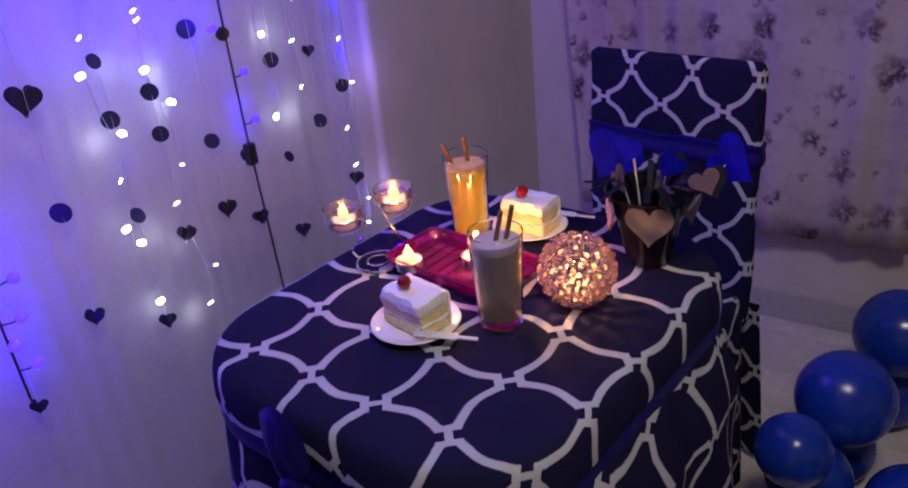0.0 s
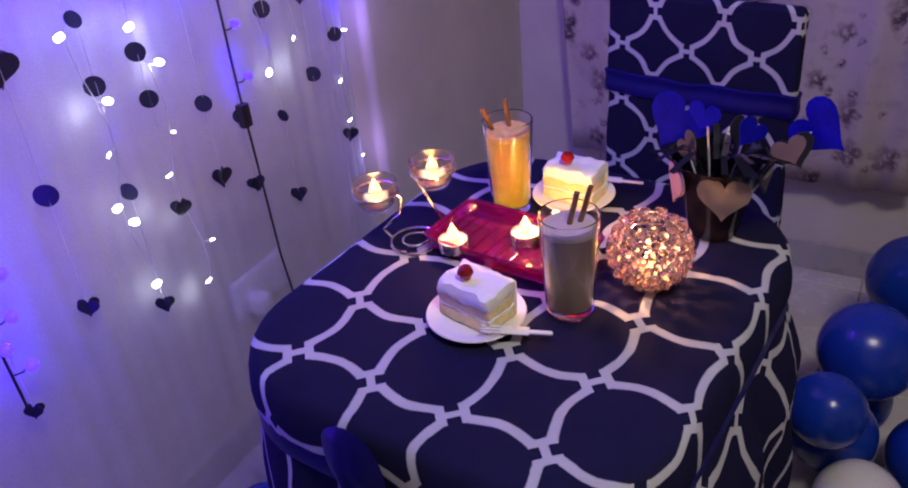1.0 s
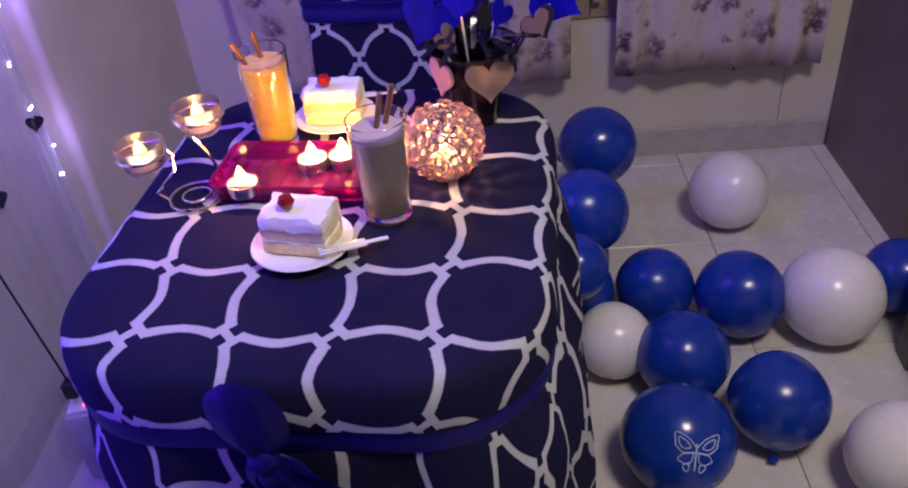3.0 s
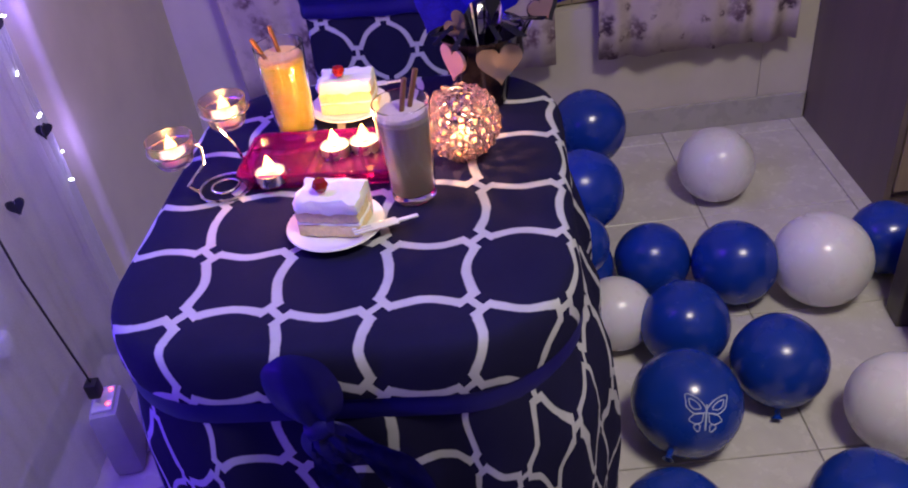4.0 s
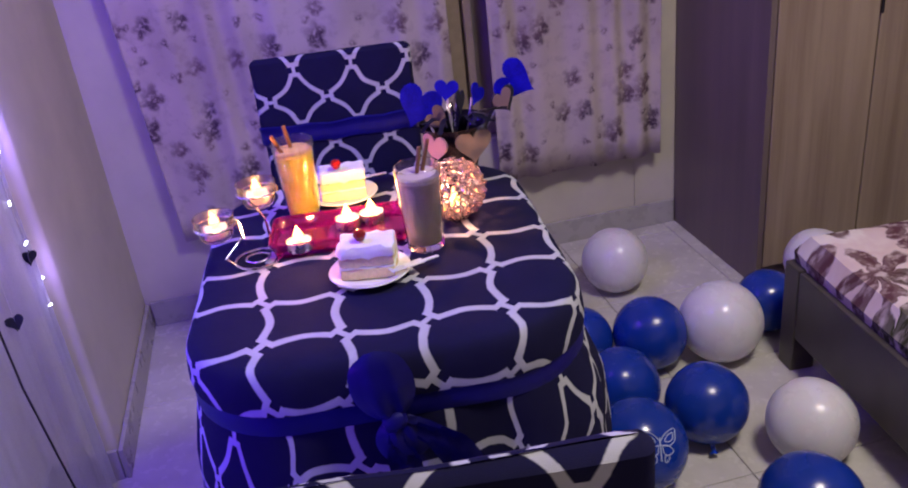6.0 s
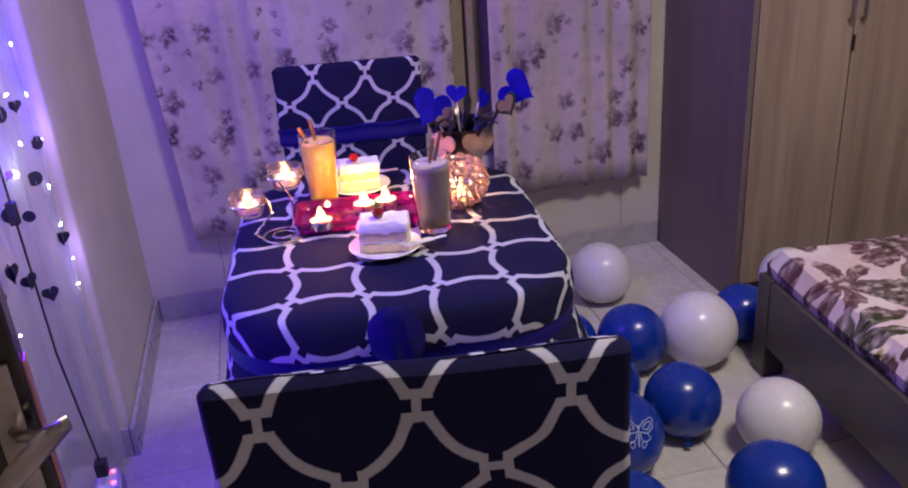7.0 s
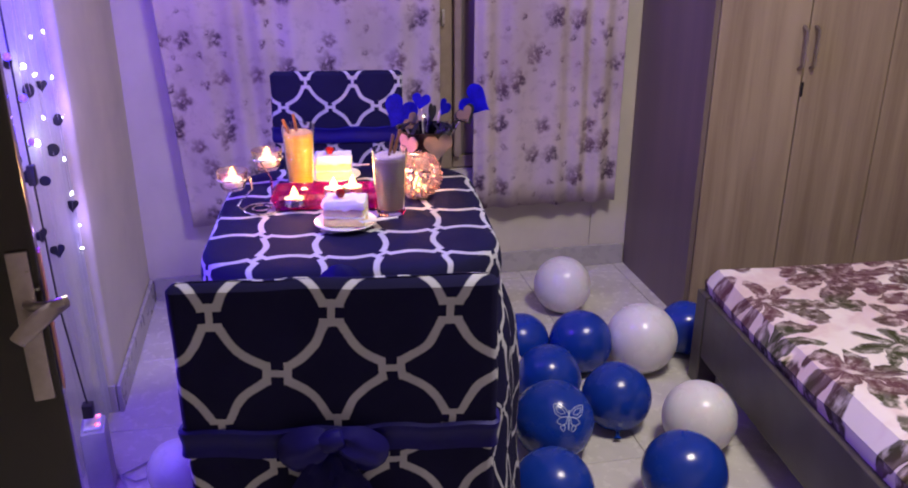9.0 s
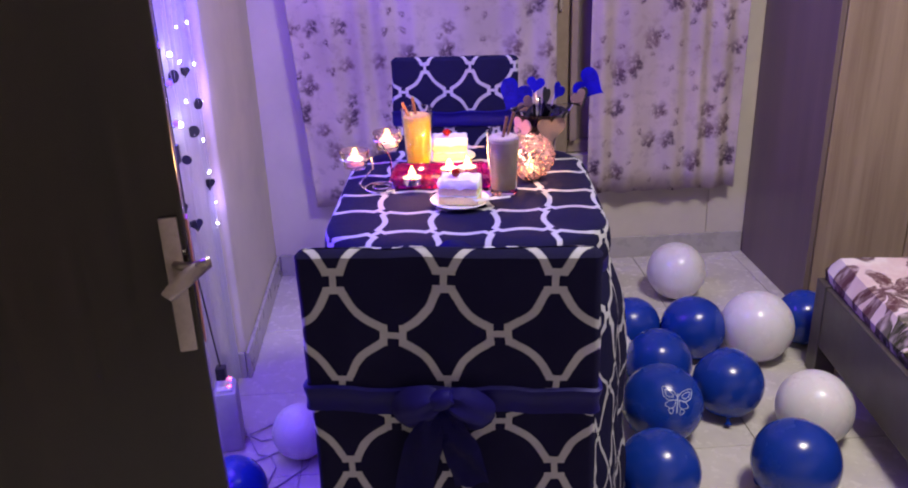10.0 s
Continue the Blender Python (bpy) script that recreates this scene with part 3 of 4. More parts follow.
def lever_at(u):
    return Vector((0.024 - 0.054 * u, -0.022 - 0.022 * math.sin(u * 1.7), 0.922 - 0.007 * u - 0.023 * u * u))


def blade():
    bm = bmesh.new()
    rings = []
    for i in range(15):
        u = i / 14
        c, d = lever_at(u), (lever_at(u + 0.02) - lever_at(u - 0.02)).normalized()
        across = d.cross(Vector((0, 1, 0))).normalized()
        out = across.cross(d)
        w, th = 0.0045 + 0.0060 * math.sin(math.pi * (0.15 + 0.62 * u)), 0.0028
        rings.append([bm.verts.new(c + across * w * math.cos(a) + out * th * math.sin(a)) for a in (2 * math.pi * k / 12 for k in range(12))])
    for a, b in zip(rings, rings[1:]):
        for k in range(12):
            bm.faces.new((a[k], a[(k + 1) % 12], b[(k + 1) % 12], b[k]))
    bm.faces.new(rings[0][::-1])
    bm.faces.new(rings[-1])
    bmesh.ops.recalc_face_normals(bm, faces=bm.faces[:])
    return bm


lever = part("lever", blade(), BRONZE, plate, "broad curved lever with dimpled rows")
part("lever_neck", tube([(-0.018, -0.004, 0.917), (-0.012, -0.020, 0.920), (0.004, -0.030, 0.922), (0.020, -0.028, 0.924)], 0.0055, 10), BRONZE, plate)
part("latch_plate", boxed(0.0005, 0.008, 0.80, 0.0025, 0.027, 0.97), plain("coppery_latch_plate", (0.55, 0.28, 0.22), 0.35, 1.0), door, "coppery latch plate on the door edge", False)

# ---- balloons ----


def balloon(place, r, white, tilt, spin):
    kind = "white" if white else "royal blue"
    b = thing("balloon", Matrix.Translation(place) @ pose(0, 0, 0, tilt, 0, spin), kind + " round latex balloon lying on the tiles", "balloon", "balloons on the floor")
    prof = []
    for i in range(25):
        a = math.pi * i / 24
        taper = 1.0 - 0.10 * max(0.0, -math.cos(a)) ** 2
        prof.append((r * math.sin(a) * taper, -r * math.cos(a) * (1.0 if math.cos(a) < 0 else 1.0)))
    prof[0] = (0.0, -r * 1.0)
    mat = LATEX_WHITE if white else LATEX_BLUE
    part("skin", lathe(prof, 40), mat, b)
    k = -r
    part("knot", lathe([(0.010, k + 0.004), (0.005, k - 0.003), (0.0065, k - 0.008), (0.004, k - 0.011), (0.011, k - 0.020), (0.009, k - 0.020), (0, k - 0.012)], 14), mat, b)
    return b


FLYING = ((0.095, 1.150, 0.104), 0.104)
for x, y, r, white, tilt, spin in (
        (0.388, 1.957, 0.100, 1, 42, 20), (0.493, 1.517, 0.107, 1, 44, -30), (0.474, 1.098, 0.096, 1, 42, 10), 
        (0.022, 1.440, 0.082, 1, 48, 60), (0.311, 1.550, 0.097, 0, 42, 30), (0.302, 1.240, 0.094, 0, 44, 165), (0.676, 1.593, 0.086, 0, 45, 40),
        (0.150, 1.370, 0.094, 0, 43, -20), (0.327, 0.882, 0.101, 0, 42, 50), (0.030, 1.975, 0.088, 0, 42, 60),
        (-0.030, 1.735, 0.084, 0, 44, 20), (0.135, 1.602, 0.088, 0, 44, -40), (-0.965, 0.95, 0.078, 0, 46, 20), (0.010, 0.892, 0.096, 0, 42, 15)):
    balloon((x, y, r), r, white, tilt, spin)
# the upper layer of the heap beside the table, and one between bed and wardrobe
for x, y, z, r, white, tilt, spin in ((0.047, 1.939, 0.265, 0.097, 0, 60, 60), (-0.014, 1.673, 0.255, 0.096, 0, 50, -40), (-0.060, 1.455, 0.272, 0.068, 0, 44, 20),
                                      (-0.045, 1.560, 0.130, 0.082, 0, 40, 20), (0.853, 1.640, 0.150, 0.088, 1, 45, 40), (0.86, 1.625, 0.035, 0.035, 0, 45, 40)):
    balloon((x, y, z), r, white, tilt, spin)
balloon((-0.835, 1.175, 0.072), 0.072, 1, 42, 20)
fly = balloon(*FLYING, 0, 75, 150)
tagged(fly, "royal blue latex balloon printed with a white butterfly", "balloon")

# ---- table ----

TABLE = pose(-0.406, 0.990, 0, 0, 0, -5)


def rounded(a, b, r, n=12):
    """The outline of a rounded rectangle with its outward normals, anticlockwise, evenly stepped along the sides."""
    out = []
    side = 14
    for cx, cy, a0 in ((a - r, b - r, 0), (-a + r, b - r, 90), (-a + r, -b + r, 180), (a - r, -b + r, 270)):
        for i in range(n + 1):
            t = radians(a0 + 90 * i / n)
            out.append((cx + r * math.cos(t), cy + r * math.sin(t), math.cos(t), math.sin(t)))
        nx, ny = math.cos(radians(a0 + 90)), math.sin(radians(a0 + 90))
        length = 2 * (a - r) if abs(ny) > 0.5 else 2 * (b - r)
        dx, dy = -ny, nx
        ex, ey = out[-1][0], out[-1][1]
        for i in range(1, side):
            out.append((ex + dx * length * i / side, ey + dy * length * i / side, nx, ny))
    return out


def draped(bm, a, b, r, rows, ripple=0.0, seed=1, cap=False):
    """Rings of cloth round a rounded rectangle. rows: (outward, height, length of cloth from the edge)."""
    layer = bm.loops.layers.uv.verify()
    line = rounded(a, b, r)
    n = len(line)
    rings, uvs = [], []
    for out, z, run in rows:
        ring, uv = [], []
        for i, (x, y, nx, ny) in enumerate(line):
            s = i / n
            d = max(0.0, run) * ripple
            w = d * (0.5 * math.sin(s * 62.83 + seed) + 0.35 * math.sin(s * 119.4 + seed * 2) + 0.3 * math.sin(s * 37.7 + seed * 3))
            ring.append(bm.verts.new((x + nx * (out + w), y + ny * (out + w), z)))
            uv.append((x + nx * run, y + ny * run))
        rings.append(ring)
        uvs.append(uv)
    for k in range(len(rings) - 1):
        for i in range(n):
            j = (i + 1) % n
            f = bm.faces.new((rings[k][i], rings[k + 1][i], rings[k + 1][j], rings[k][j]))
            for l, q in zip(f.loops, (uvs[k][i], uvs[k + 1][i], uvs[k + 1][j], uvs[k][j])):
                l[layer].uv = q
    if cap:
        f = bm.faces.new(rings[0])
        for l, q in zip(f.loops, uvs[0]):
            l[layer].uv = q
    return bm


table = thing("dining_table", TABLE, "small square dining table hidden under its cloth", "table")
part("tabletop", boxed(-0.20, -0.255, 0.725, 0.20, 0.255, 0.755, 0.008), BEDWOOD, table)
for sx in (-1, 1):
    for sy in (-1, 1):
        part("leg", boxed(sx * 0.18 - 0.02, sy * 0.23 - 0.02, 0, sx * 0.18 + 0.02, sy * 0.23 + 0.02, 0.724, 0.003), BEDWOOD, table)

cover = thing("tablecloth", TABLE, "navy tablecloth with a white trellis weave, skirted to the floor", "tablecloth")
A, B, R = 0.252, 0.299, 0.130
rows = [(-0.10, 0.766, -0.10), (-0.03, 0.7655, -0.03), (0.0, 0.764, 0.0), (0.008, 0.760, 0.012), (0.013, 0.752, 0.024), (0.016, 0.742, 0.035), (0.018, 0.728, 0.050), (0.019, 0.714, 0.064), (0.018, 0.704, 0.074), (0.014, 0.701, 0.078), (0.010, 0.703, 0.081)]
part("top", draped(bmesh.new(), A, B, R, rows, 0.0, cap=True), CLOTH, cover)
rows = [(0.006, 0.704, 0.078)] + [(0.013 + 0.050 * k ** 0.9, 0.682 - 0.672 * k, 0.098 + 0.672 * k) for k in (i / 28 for i in range(29))]
bm = draped(bmesh.new(), A, B, R, rows, 0.030, 2)
# the cloth is bunched on the window side: it stands off the table and falls in loose crumples
layer = bm.loops.layers.uv.verify()
for v in bm.verts:
    q = v.co.copy()
    low = min(1.0, max(0.0, (0.690 - q.z) / 0.10))
    east = min(1.0, max(0.0, (q.x - 0.12) / 0.14))
    west = min(1.0, max(0.0, (-q.x - 0.12) / 0.14))
    v.co.x += low * (0.028 * east * q.z / 0.69 - 0.012 * west) + low * east * 0.014 * noise.noise(Vector((q.x * 6, q.y * 17, q.z * 7)))
    v.co.y -= low * 0.022 * east * min(1.0, max(0.0, (-q.y - 0.10) / 0.12))
    v.co.y += low * 0.008 * noise.noise(Vector((q.x * 15, q.y * 4, q.z * 6 + 3)))
for f in bm.faces:
    for l in f.loops:
        q = l.vert.co
        low = min(1.0, max(0.0, (0.690 - q.z) / 0.10))
        east = min(1.0, max(0.0, (q.x - 0.12) / 0.14))
        k = low * (0.010 + 0.034 * east)
        l[layer].uv.x += k * noise.noise(Vector((q.x * 5, q.y * 11, q.z * 13)))
        l[layer].uv.y += k * noise.noise(Vector((q.x * 5 + 9, q.y * 12, q.z * 12)))
part("skirt", bm, CLOTH, cover, "hanging navy trellis skirt with soft folds")

sash = thing("table_sash", TABLE, "royal blue satin sash tied round the table edge in a bow", "sash")
part("band", draped(bmesh.new(), A, B, R, [(0.008, 0.705, 0.0), (0.0155, 0.702, 0.0), (0.0165, 0.692, 0.0), (0.0175, 0.684, 0.0), (0.0165, 0.674, 0.0), (0.010, 0.670, 0.0)]), SATIN, sash)


def ribbon(points, widths, normal, wave=0.0):
    """A cloth band along points, its width across the way and a normal."""
    pts = [Vector(p) for p in points]
    nrm = Vector(normal)
    bm = bmesh.new()
    rows = []
    for i, p in enumerate(pts):
        d = (pts[min(i + 1, len(pts) - 1)] - pts[max(i - 1, 0)]).normalized()
        s = d.cross(nrm)
        s = s.normalized() if s.length > 1e-4 else Vector((0, 0, 1))
        row = []
        for k in range(7):
            t = k / 6 - 0.5
            row.append(bm.verts.new(p + s * t * widths[i] + nrm * wave * math.cos(t * 9 + i)))
        rows.append(row)
    for a, b in zip(rows, rows[1:]):
        for k in range(6):
            bm.faces.new((a[k], a[k + 1], b[k + 1], b[k]))
    bmesh.ops.solidify(bm, geom=bm.faces[:], thickness=0.0025)
    return bm


def petal(x, y, z, angle, length, width, puff):
    """One puffed loop of a bow: a teardrop of satin gathered at the knot, folded towards it."""
    c, n = math.cos(radians(angle)), math.sin(radians(angle))
    bm = bmesh.new()
    for face in (1.0, -0.35):
        def fn(u, v, face=face):
            t = 2 * v - 1
            half = width / 2 * (0.16 + 0.84 * math.sin(math.pi * min(1.0, 0.04 + 0.80 * u ** 0.8)) ** 0.8) * (1.0 if u < 0.8 else math.sqrt(max(0.0, 1 - ((u - 0.8) / 0.2) ** 2 * 0.93)))
            a, b = length * u, half * t
            out = puff * face * (1 - t * t) * math.sin(math.pi * (0.12 + 0.88 * u)) ** 0.7
            out += 0.0035 * math.sin(t * 8 + angle) * (1 - u) * (1 - t * t) + 0.003 * noise.noise(Vector((a * 50, b * 50, angle))) * (1 - t * t)
            return Vector((x + c * a - n * b, y - out, z + n * a + c * b))
        sheet(fn, 14, 12, None, bm)
    bmesh.ops.remove_doubles(bm, verts=bm.verts[:], dist=0.0004)
    bmesh.ops.recalc_face_normals(bm, faces=bm.faces[:])
    return bm


def bow(parent, x, y, z, loops, tails):
    """loops: (angle, length, width); tails: the way from the knot to the end, sideways and down."""
    for angle, length, width in loops:
        part("bow_loop", petal(x, y - 0.010, z, angle, length, width, 0.016), SATIN, parent)
    part("bow_knot", lathe([(0, -0.016), (0.011, -0.013), (0.014, -0.004), (0.013, 0.006), (0.010, 0.013), (0, 0.016)], 16, m=pose(x, y - 0.016, z, 0, 70, 0)), SATIN, parent)
    for (ax, az), (bx, bz), wide in tails:
        way = []
        for i in range(13):
            t = i / 12
            way.append((x + 2 * t * (1 - t) * ax + t * t * bx, y - 0.014 - 0.006 * math.sin(t * 5) - 0.012 * t, z - 0.004 + 2 * t * (1 - t) * az + t * t * bz))
        part("bow_tail", ribbon(way, [0.014 + (wide - 0.014) * min(1, i / 6) for i in range(13)], (0, -1, 0), 0.004), SATIN, parent)


bow(sash, -0.010, -0.322, 0.688, ((100, 0.098, 0.078), (-78, 0.070, 0.070)), (((0.075, -0.01), (0.098, -0.150), 0.046), ((0.0, -0.04), (0.012, -0.120), 0.040)))

# ---- chairs ----


def chair(m, mat, label, w, top, lean, s0, s1):
    c = thing("chair", m, label, "chair", "chairs at the table")

    def backrest(bm, z0, z1, swell=0.0):
        layer = bm.loops.layers.uv.verify()
        line = rounded(w / 2 + swell, 0.013 + swell, 0.011)
        rings = []
        zs = [z0 + (z1 - z0) * k / 16 for k in range(17)]
        prof = [(0.0, z) for z in zs] + ([(-0.006, z1 + 0.006), (-0.014, z1 + 0.009)] if swell == 0 else [])
        for off, z in prof:
            sh = lean * (z - 0.45) / 0.5
            if swell:
                fold = 0.0012 * math.sin(z * 180 + 1)
                off = fold if 0 < zs.index(z) < 16 else -0.004
            ring = [(bm.verts.new((x + nx * off + 0.004 * noise.noise(Vector((x * 9, z * 11, 4))), y + ny * off + sh + 0.004 * noise.noise(Vector((x * 14, z * 9, y * 30))), z + 0.004 * noise.noise(Vector((x * 12, y * 9, 2))) * (z > z1 - 0.01) + (0.007 * noise.noise(Vector((x * 16, y * 12, 7 + z1))) if swell else 0.0))),
                     (x, z + (off * -0.8) - 0.024 * min(1.0, max(0.0, (s1 - z) / (s1 - s0)))), (y, ny)) for x, y, nx, ny in line]
            rings.append(ring)
        n = len(line)
        for a, b in zip(rings, rings[1:]):
            for i in range(n):
                j = (i + 1) % n
                f = bm.faces.new((a[i][0], a[j][0], b[j][0], b[i][0]))
                for l, q in zip(f.loops, (a[i], a[j], b[j], b[i])):
                    l[layer].uv = (q[1][0] + (q[2][0] * 0.9 if abs(q[2][1]) < 0.7 else 0), q[1][1])
        if swell == 0:
            f = bm.faces.new([q[0] for q in rings[-1]])
            for l, q in zip(f.loops, rings[-1]):
                l[layer].uv = (q[1][0], q[1][1] + 0.02 + q[2][0])
        return bm
    part("back_cover", backrest(bmesh.new(), 0.40, top - 0.009), mat, c)
    part("sash", backrest(bmesh.new(), s0, s1, 0.0045), SATIN, c, "royal blue satin sash round the chair back")
    # seat, on the table's side of the back
    bm = bmesh.new()
    seat = draped(bm, w / 2 - 0.02, 0.185, 0.04, [(-0.03, 0.462, -0.03), (0.0, 0.460, 0.0), (0.012, 0.452, 0.014), (0.018, 0.44, 0.03), (0.020, 0.40, 0.07)] +
                  [(0.022 + 0.02 * k, 0.40 - 0.385 * k, 0.07 + 0.385 * k) for k in (i / 8 for i in range(1, 9))], 0.022, 5, cap=True)
    bmesh.ops.translate(bm, verts=bm.verts[:], vec=(0, 0.19, 0))
    part("seat_cover", seat, mat, c)
    part("rear_skirt", sheet(lambda u, v: Vector(((u - 0.5) * (w + 0.02 + 0.05 * (1 - v)), -0.032 - 0.03 * (1 - v) + 0.008 * math.sin(u * 19 + 1) * (1 - v), 0.02 + 0.40 * v)), 40, 10, lambda u, v: ((u - 0.5) * w, 0.02 + 0.40 * v - 0.024)), mat, c)
    for x in (-w / 2 + 0.03, w / 2 - 0.03):
        for y in (0.0, 0.33):
            part("leg", boxed(x - 0.016, y - 0.012, 0, x + 0.016, y + 0.02, 0.43, 0.003), BEDWOOD, c)
    return c


near_chair = chair(pose(-0.485, 0.282, 0, 0, 0, -7), CHAIRCLOTH, "dining chair in a navy trellis slipcover with a blue sash", 0.375, 0.930, -0.004, 0.703, 0.742)
bow(near_chair, -0.010, -0.020, 0.735, ((205, 0.070, 0.062), (-28, 0.072, 0.060)), (((-0.03, -0.05), (-0.045, -0.150), 0.05), ((0.02, -0.05), (0.035, -0.125), 0.046)))
chair(pose(-0.381, 1.672, 0, 0, 0, 173.5), CHAIRCLOTH_B, "dining chair in a navy trellis slipcover before the curtains", 0.352, 0.917, -0.012, 0.724, 0.768)

# ---- on the table ----

TOP = 0.7665


def tumbler(x, y, h, r0, r1, fill, mat, froth, label, straws, smat, lift=0.0):
    g = thing("glass", (x, y, TOP + lift), label, "drink", "drinks on the table")
    prof = [(0, 0.0), (r0 - 0.003, 0), (r0, 0.003), (r1, h), (r1 - 0.0008, h + 0.0008), (r1 - 0.0018, h), (r0 - 0.0018 + (r1 - r0) * 0.1, 0.012), (0, 0.010)]
    part("tumbler", lathe(prof, 40), CLEAR, g, "clear glass tumbler")

    def rad(z):
        return r0 + (r1 - r0) * z / h - 0.0026
    part("drink", lathe([(0, 0.0125), (rad(0.013) - 0.0005, 0.0125)] + [(rad(z), z) for z in (0.02, fill * 0.5, fill)] + [(0, fill)], 40), mat, g)
    part("froth", lathe([(0, fill + 0.0005), (rad(fill) - 0.0003, fill + 0.0005), (rad(fill + 0.008) - 0.0005, fill + 0.006), (rad(fill + 0.008) - 0.004, fill + 0.009), (0, fill + 0.007)], 40), froth, g)
    for a, b in straws:
        part("straw", tube([a, b], 0.0032, 10), smat, g)
    return g


tumbler(-0.500, 1.138, 0.136, 0.0265, 0.0340, 0.114, JUICE, FROTH, "tall glass of orange mango juice with two straws",
        (((0.018, 0.0, 0.03), (-0.030, -0.012, 0.152)), ((0.010, 0.010, 0.03), (-0.008, 0.012, 0.158))), STRAW_ORANGE)
tumbler(-0.335, 0.945, 0.129, 0.0275, 0.0345, 0.109, SHAKE, SHAKEFROTH, "tall glass of pale brown milkshake with two straws",
        (((-0.018, -0.004, 0.03), (0.008, 0.004, 0.155)), ((-0.014, 0.012, 0.03), (0.022, 0.008, 0.163))), STRAW_DARK)


def cake(x, y, turn, label):
    p = thing("plate", pose(x, y, TOP, 0, 0, turn), "small round white porcelain dessert plate", "plate", "dessert plates")
    part("dish", lathe([(0, 0.004), (0.034, 0.004), (0.045, 0.008), (0.0575, 0.013), (0.0585, 0.0115), (0.047, 0.005), (0.034, 0.0), (0, 0.0)], 48), PORCELAIN, p)
    c = thing("cake_slice", pose(x, y, TOP + 0.0045, 0, 0, turn), label, "cake", "cake slices")

    def rough_box(x0, y0, z0, x1, y1, z1, amp, seed, bevel=0.003):
        bm = bmesh.new()
        box(bm, x0, y0, z0, x1, y1, z1, bevel)
        bmesh.ops.subdivide_edges(bm, edges=[e for e in bm.edges if e.calc_length() > 0.012], cuts=6, use_grid_fill=True)
        for v in bm.verts:
            q = v.co * 90 + Vector((seed, 0, 0))
            v.co += Vector((noise.noise(q), noise.noise(q + Vector((7, 0, 0))), noise.noise(q + Vector((0, 7, 0))))) * amp
        return bm
    part("lower_sponge", rough_box(-0.038, -0.022, 0.001, 0.038, 0.024, 0.0175, 0.0024, 1), SPONGE, c, "yellow sponge layer")
    part("cream_layer", rough_box(-0.039, -0.0215, 0.0170, 0.039, 0.0245, 0.0205, 0.0012, 3), CREAM, c)
    part("upper_sponge", rough_box(-0.038, -0.022, 0.0200, 0.038, 0.024, 0.0345, 0.0024, 5), SPONGE, c, "yellow sponge layer")
    part("icing", rough_box(-0.0395, -0.0250, 0.0335, 0.0400, 0.0270, 0.053, 0.0042, 9, 0.007), CREAM, c, "thick white whipped icing")
    part("side_icing", rough_box(-0.0395, 0.0245, 0.002, 0.0395, 0.0275, 0.050, 0.0012, 11), CREAM, c)
    part("cherry", lathe([(0, -0.0085), (0.006, -0.007), (0.0095, 0), (0.007, 0.0065), (0.002, 0.008), (0, 0.006)], 20, m=Matrix.Translation((-0.006, -0.006, 0.0625))), CHERRY, c, "glossy dark red cherry")
    return p


cake(-0.428, 0.888, -14, "slice of white iced sponge cake with a cherry")
cake(-0.428, 1.192, -6, "slice of yellow sponge cake with icing, glowing by candlelight")


def fork(a, b):
    d = Vector(b) - Vector(a)
    f = thing("fork", Matrix.Translation(a) @ Matrix.Rotation(math.atan2(d.y, d.x), 4, "Z"), "slim white plastic fork resting on the plate edge", "fork", "forks")
    n = d.length
    part("handle", boxed(0.03, -0.0028, 0.010, n, 0.0028, 0.0125, 0.001, m=Matrix.Rotation(0.07, 4, "Y")), FORKWHITE, f)
    part("neck", boxed(0.0, -0.007, 0.011, 0.032, 0.007, 0.0130, 0.001, m=Matrix.Rotation(0.07, 4, "Y")), FORKWHITE, f)
    for k in range(3):
        part("tine", boxed(-0.022, -0.0065 + k * 0.0052, 0.011, 0.001, -0.004 + k * 0.0052, 0.0128, 0.0006, m=Matrix.Rotation(0.07, 4, "Y")), FORKWHITE, f)


fork((-0.384, 0.860, TOP + 0.006), (-0.331, 0.881, TOP))
fork((-0.405, 1.232, TOP + 0.006), (-0.345, 1.247, TOP))


def tealight(x, y, z, glow, cup=True):
    t = thing("tealight", (x, y, z), "lit white tealight candle in a thin tin cup" if cup else "lit white wax tealight inside a clear glass cup", "candle", "lit tealights")
    if cup:
        part("cup", lathe([(0, 0.0), (0.0185, 0), (0.019, 0.001), (0.019, 0.0145), (0.0198, 0.015), (0.0182, 0.0145), (0.0182, 0.002), (0, 0.0015)], 28), TIN, t)
    part("wax", lathe([(0, 0.002), (0.0178, 0.002), (0.0178, 0.0115), (0.012, 0.0105), (0.004, 0.0105), (0, 0.0112)], 28), WAX, t)
    part("wick", tube([(0, 0, 0.010), (0.0006, 0, 0.016)], 0.0007, 6), BLACKCORD, t)
    part("flame", lathe([(0, 0.0130), (0.0055, 0.0155), (0.0078, 0.0205), (0.0060, 0.027), (0.0022, 0.034), (0, 0.038)], 16), FLAME, t, "bright yellow flame")
    lamp("candle_light", "POINT", (x, y, z + 0.045), glow, WARM, 0.006)


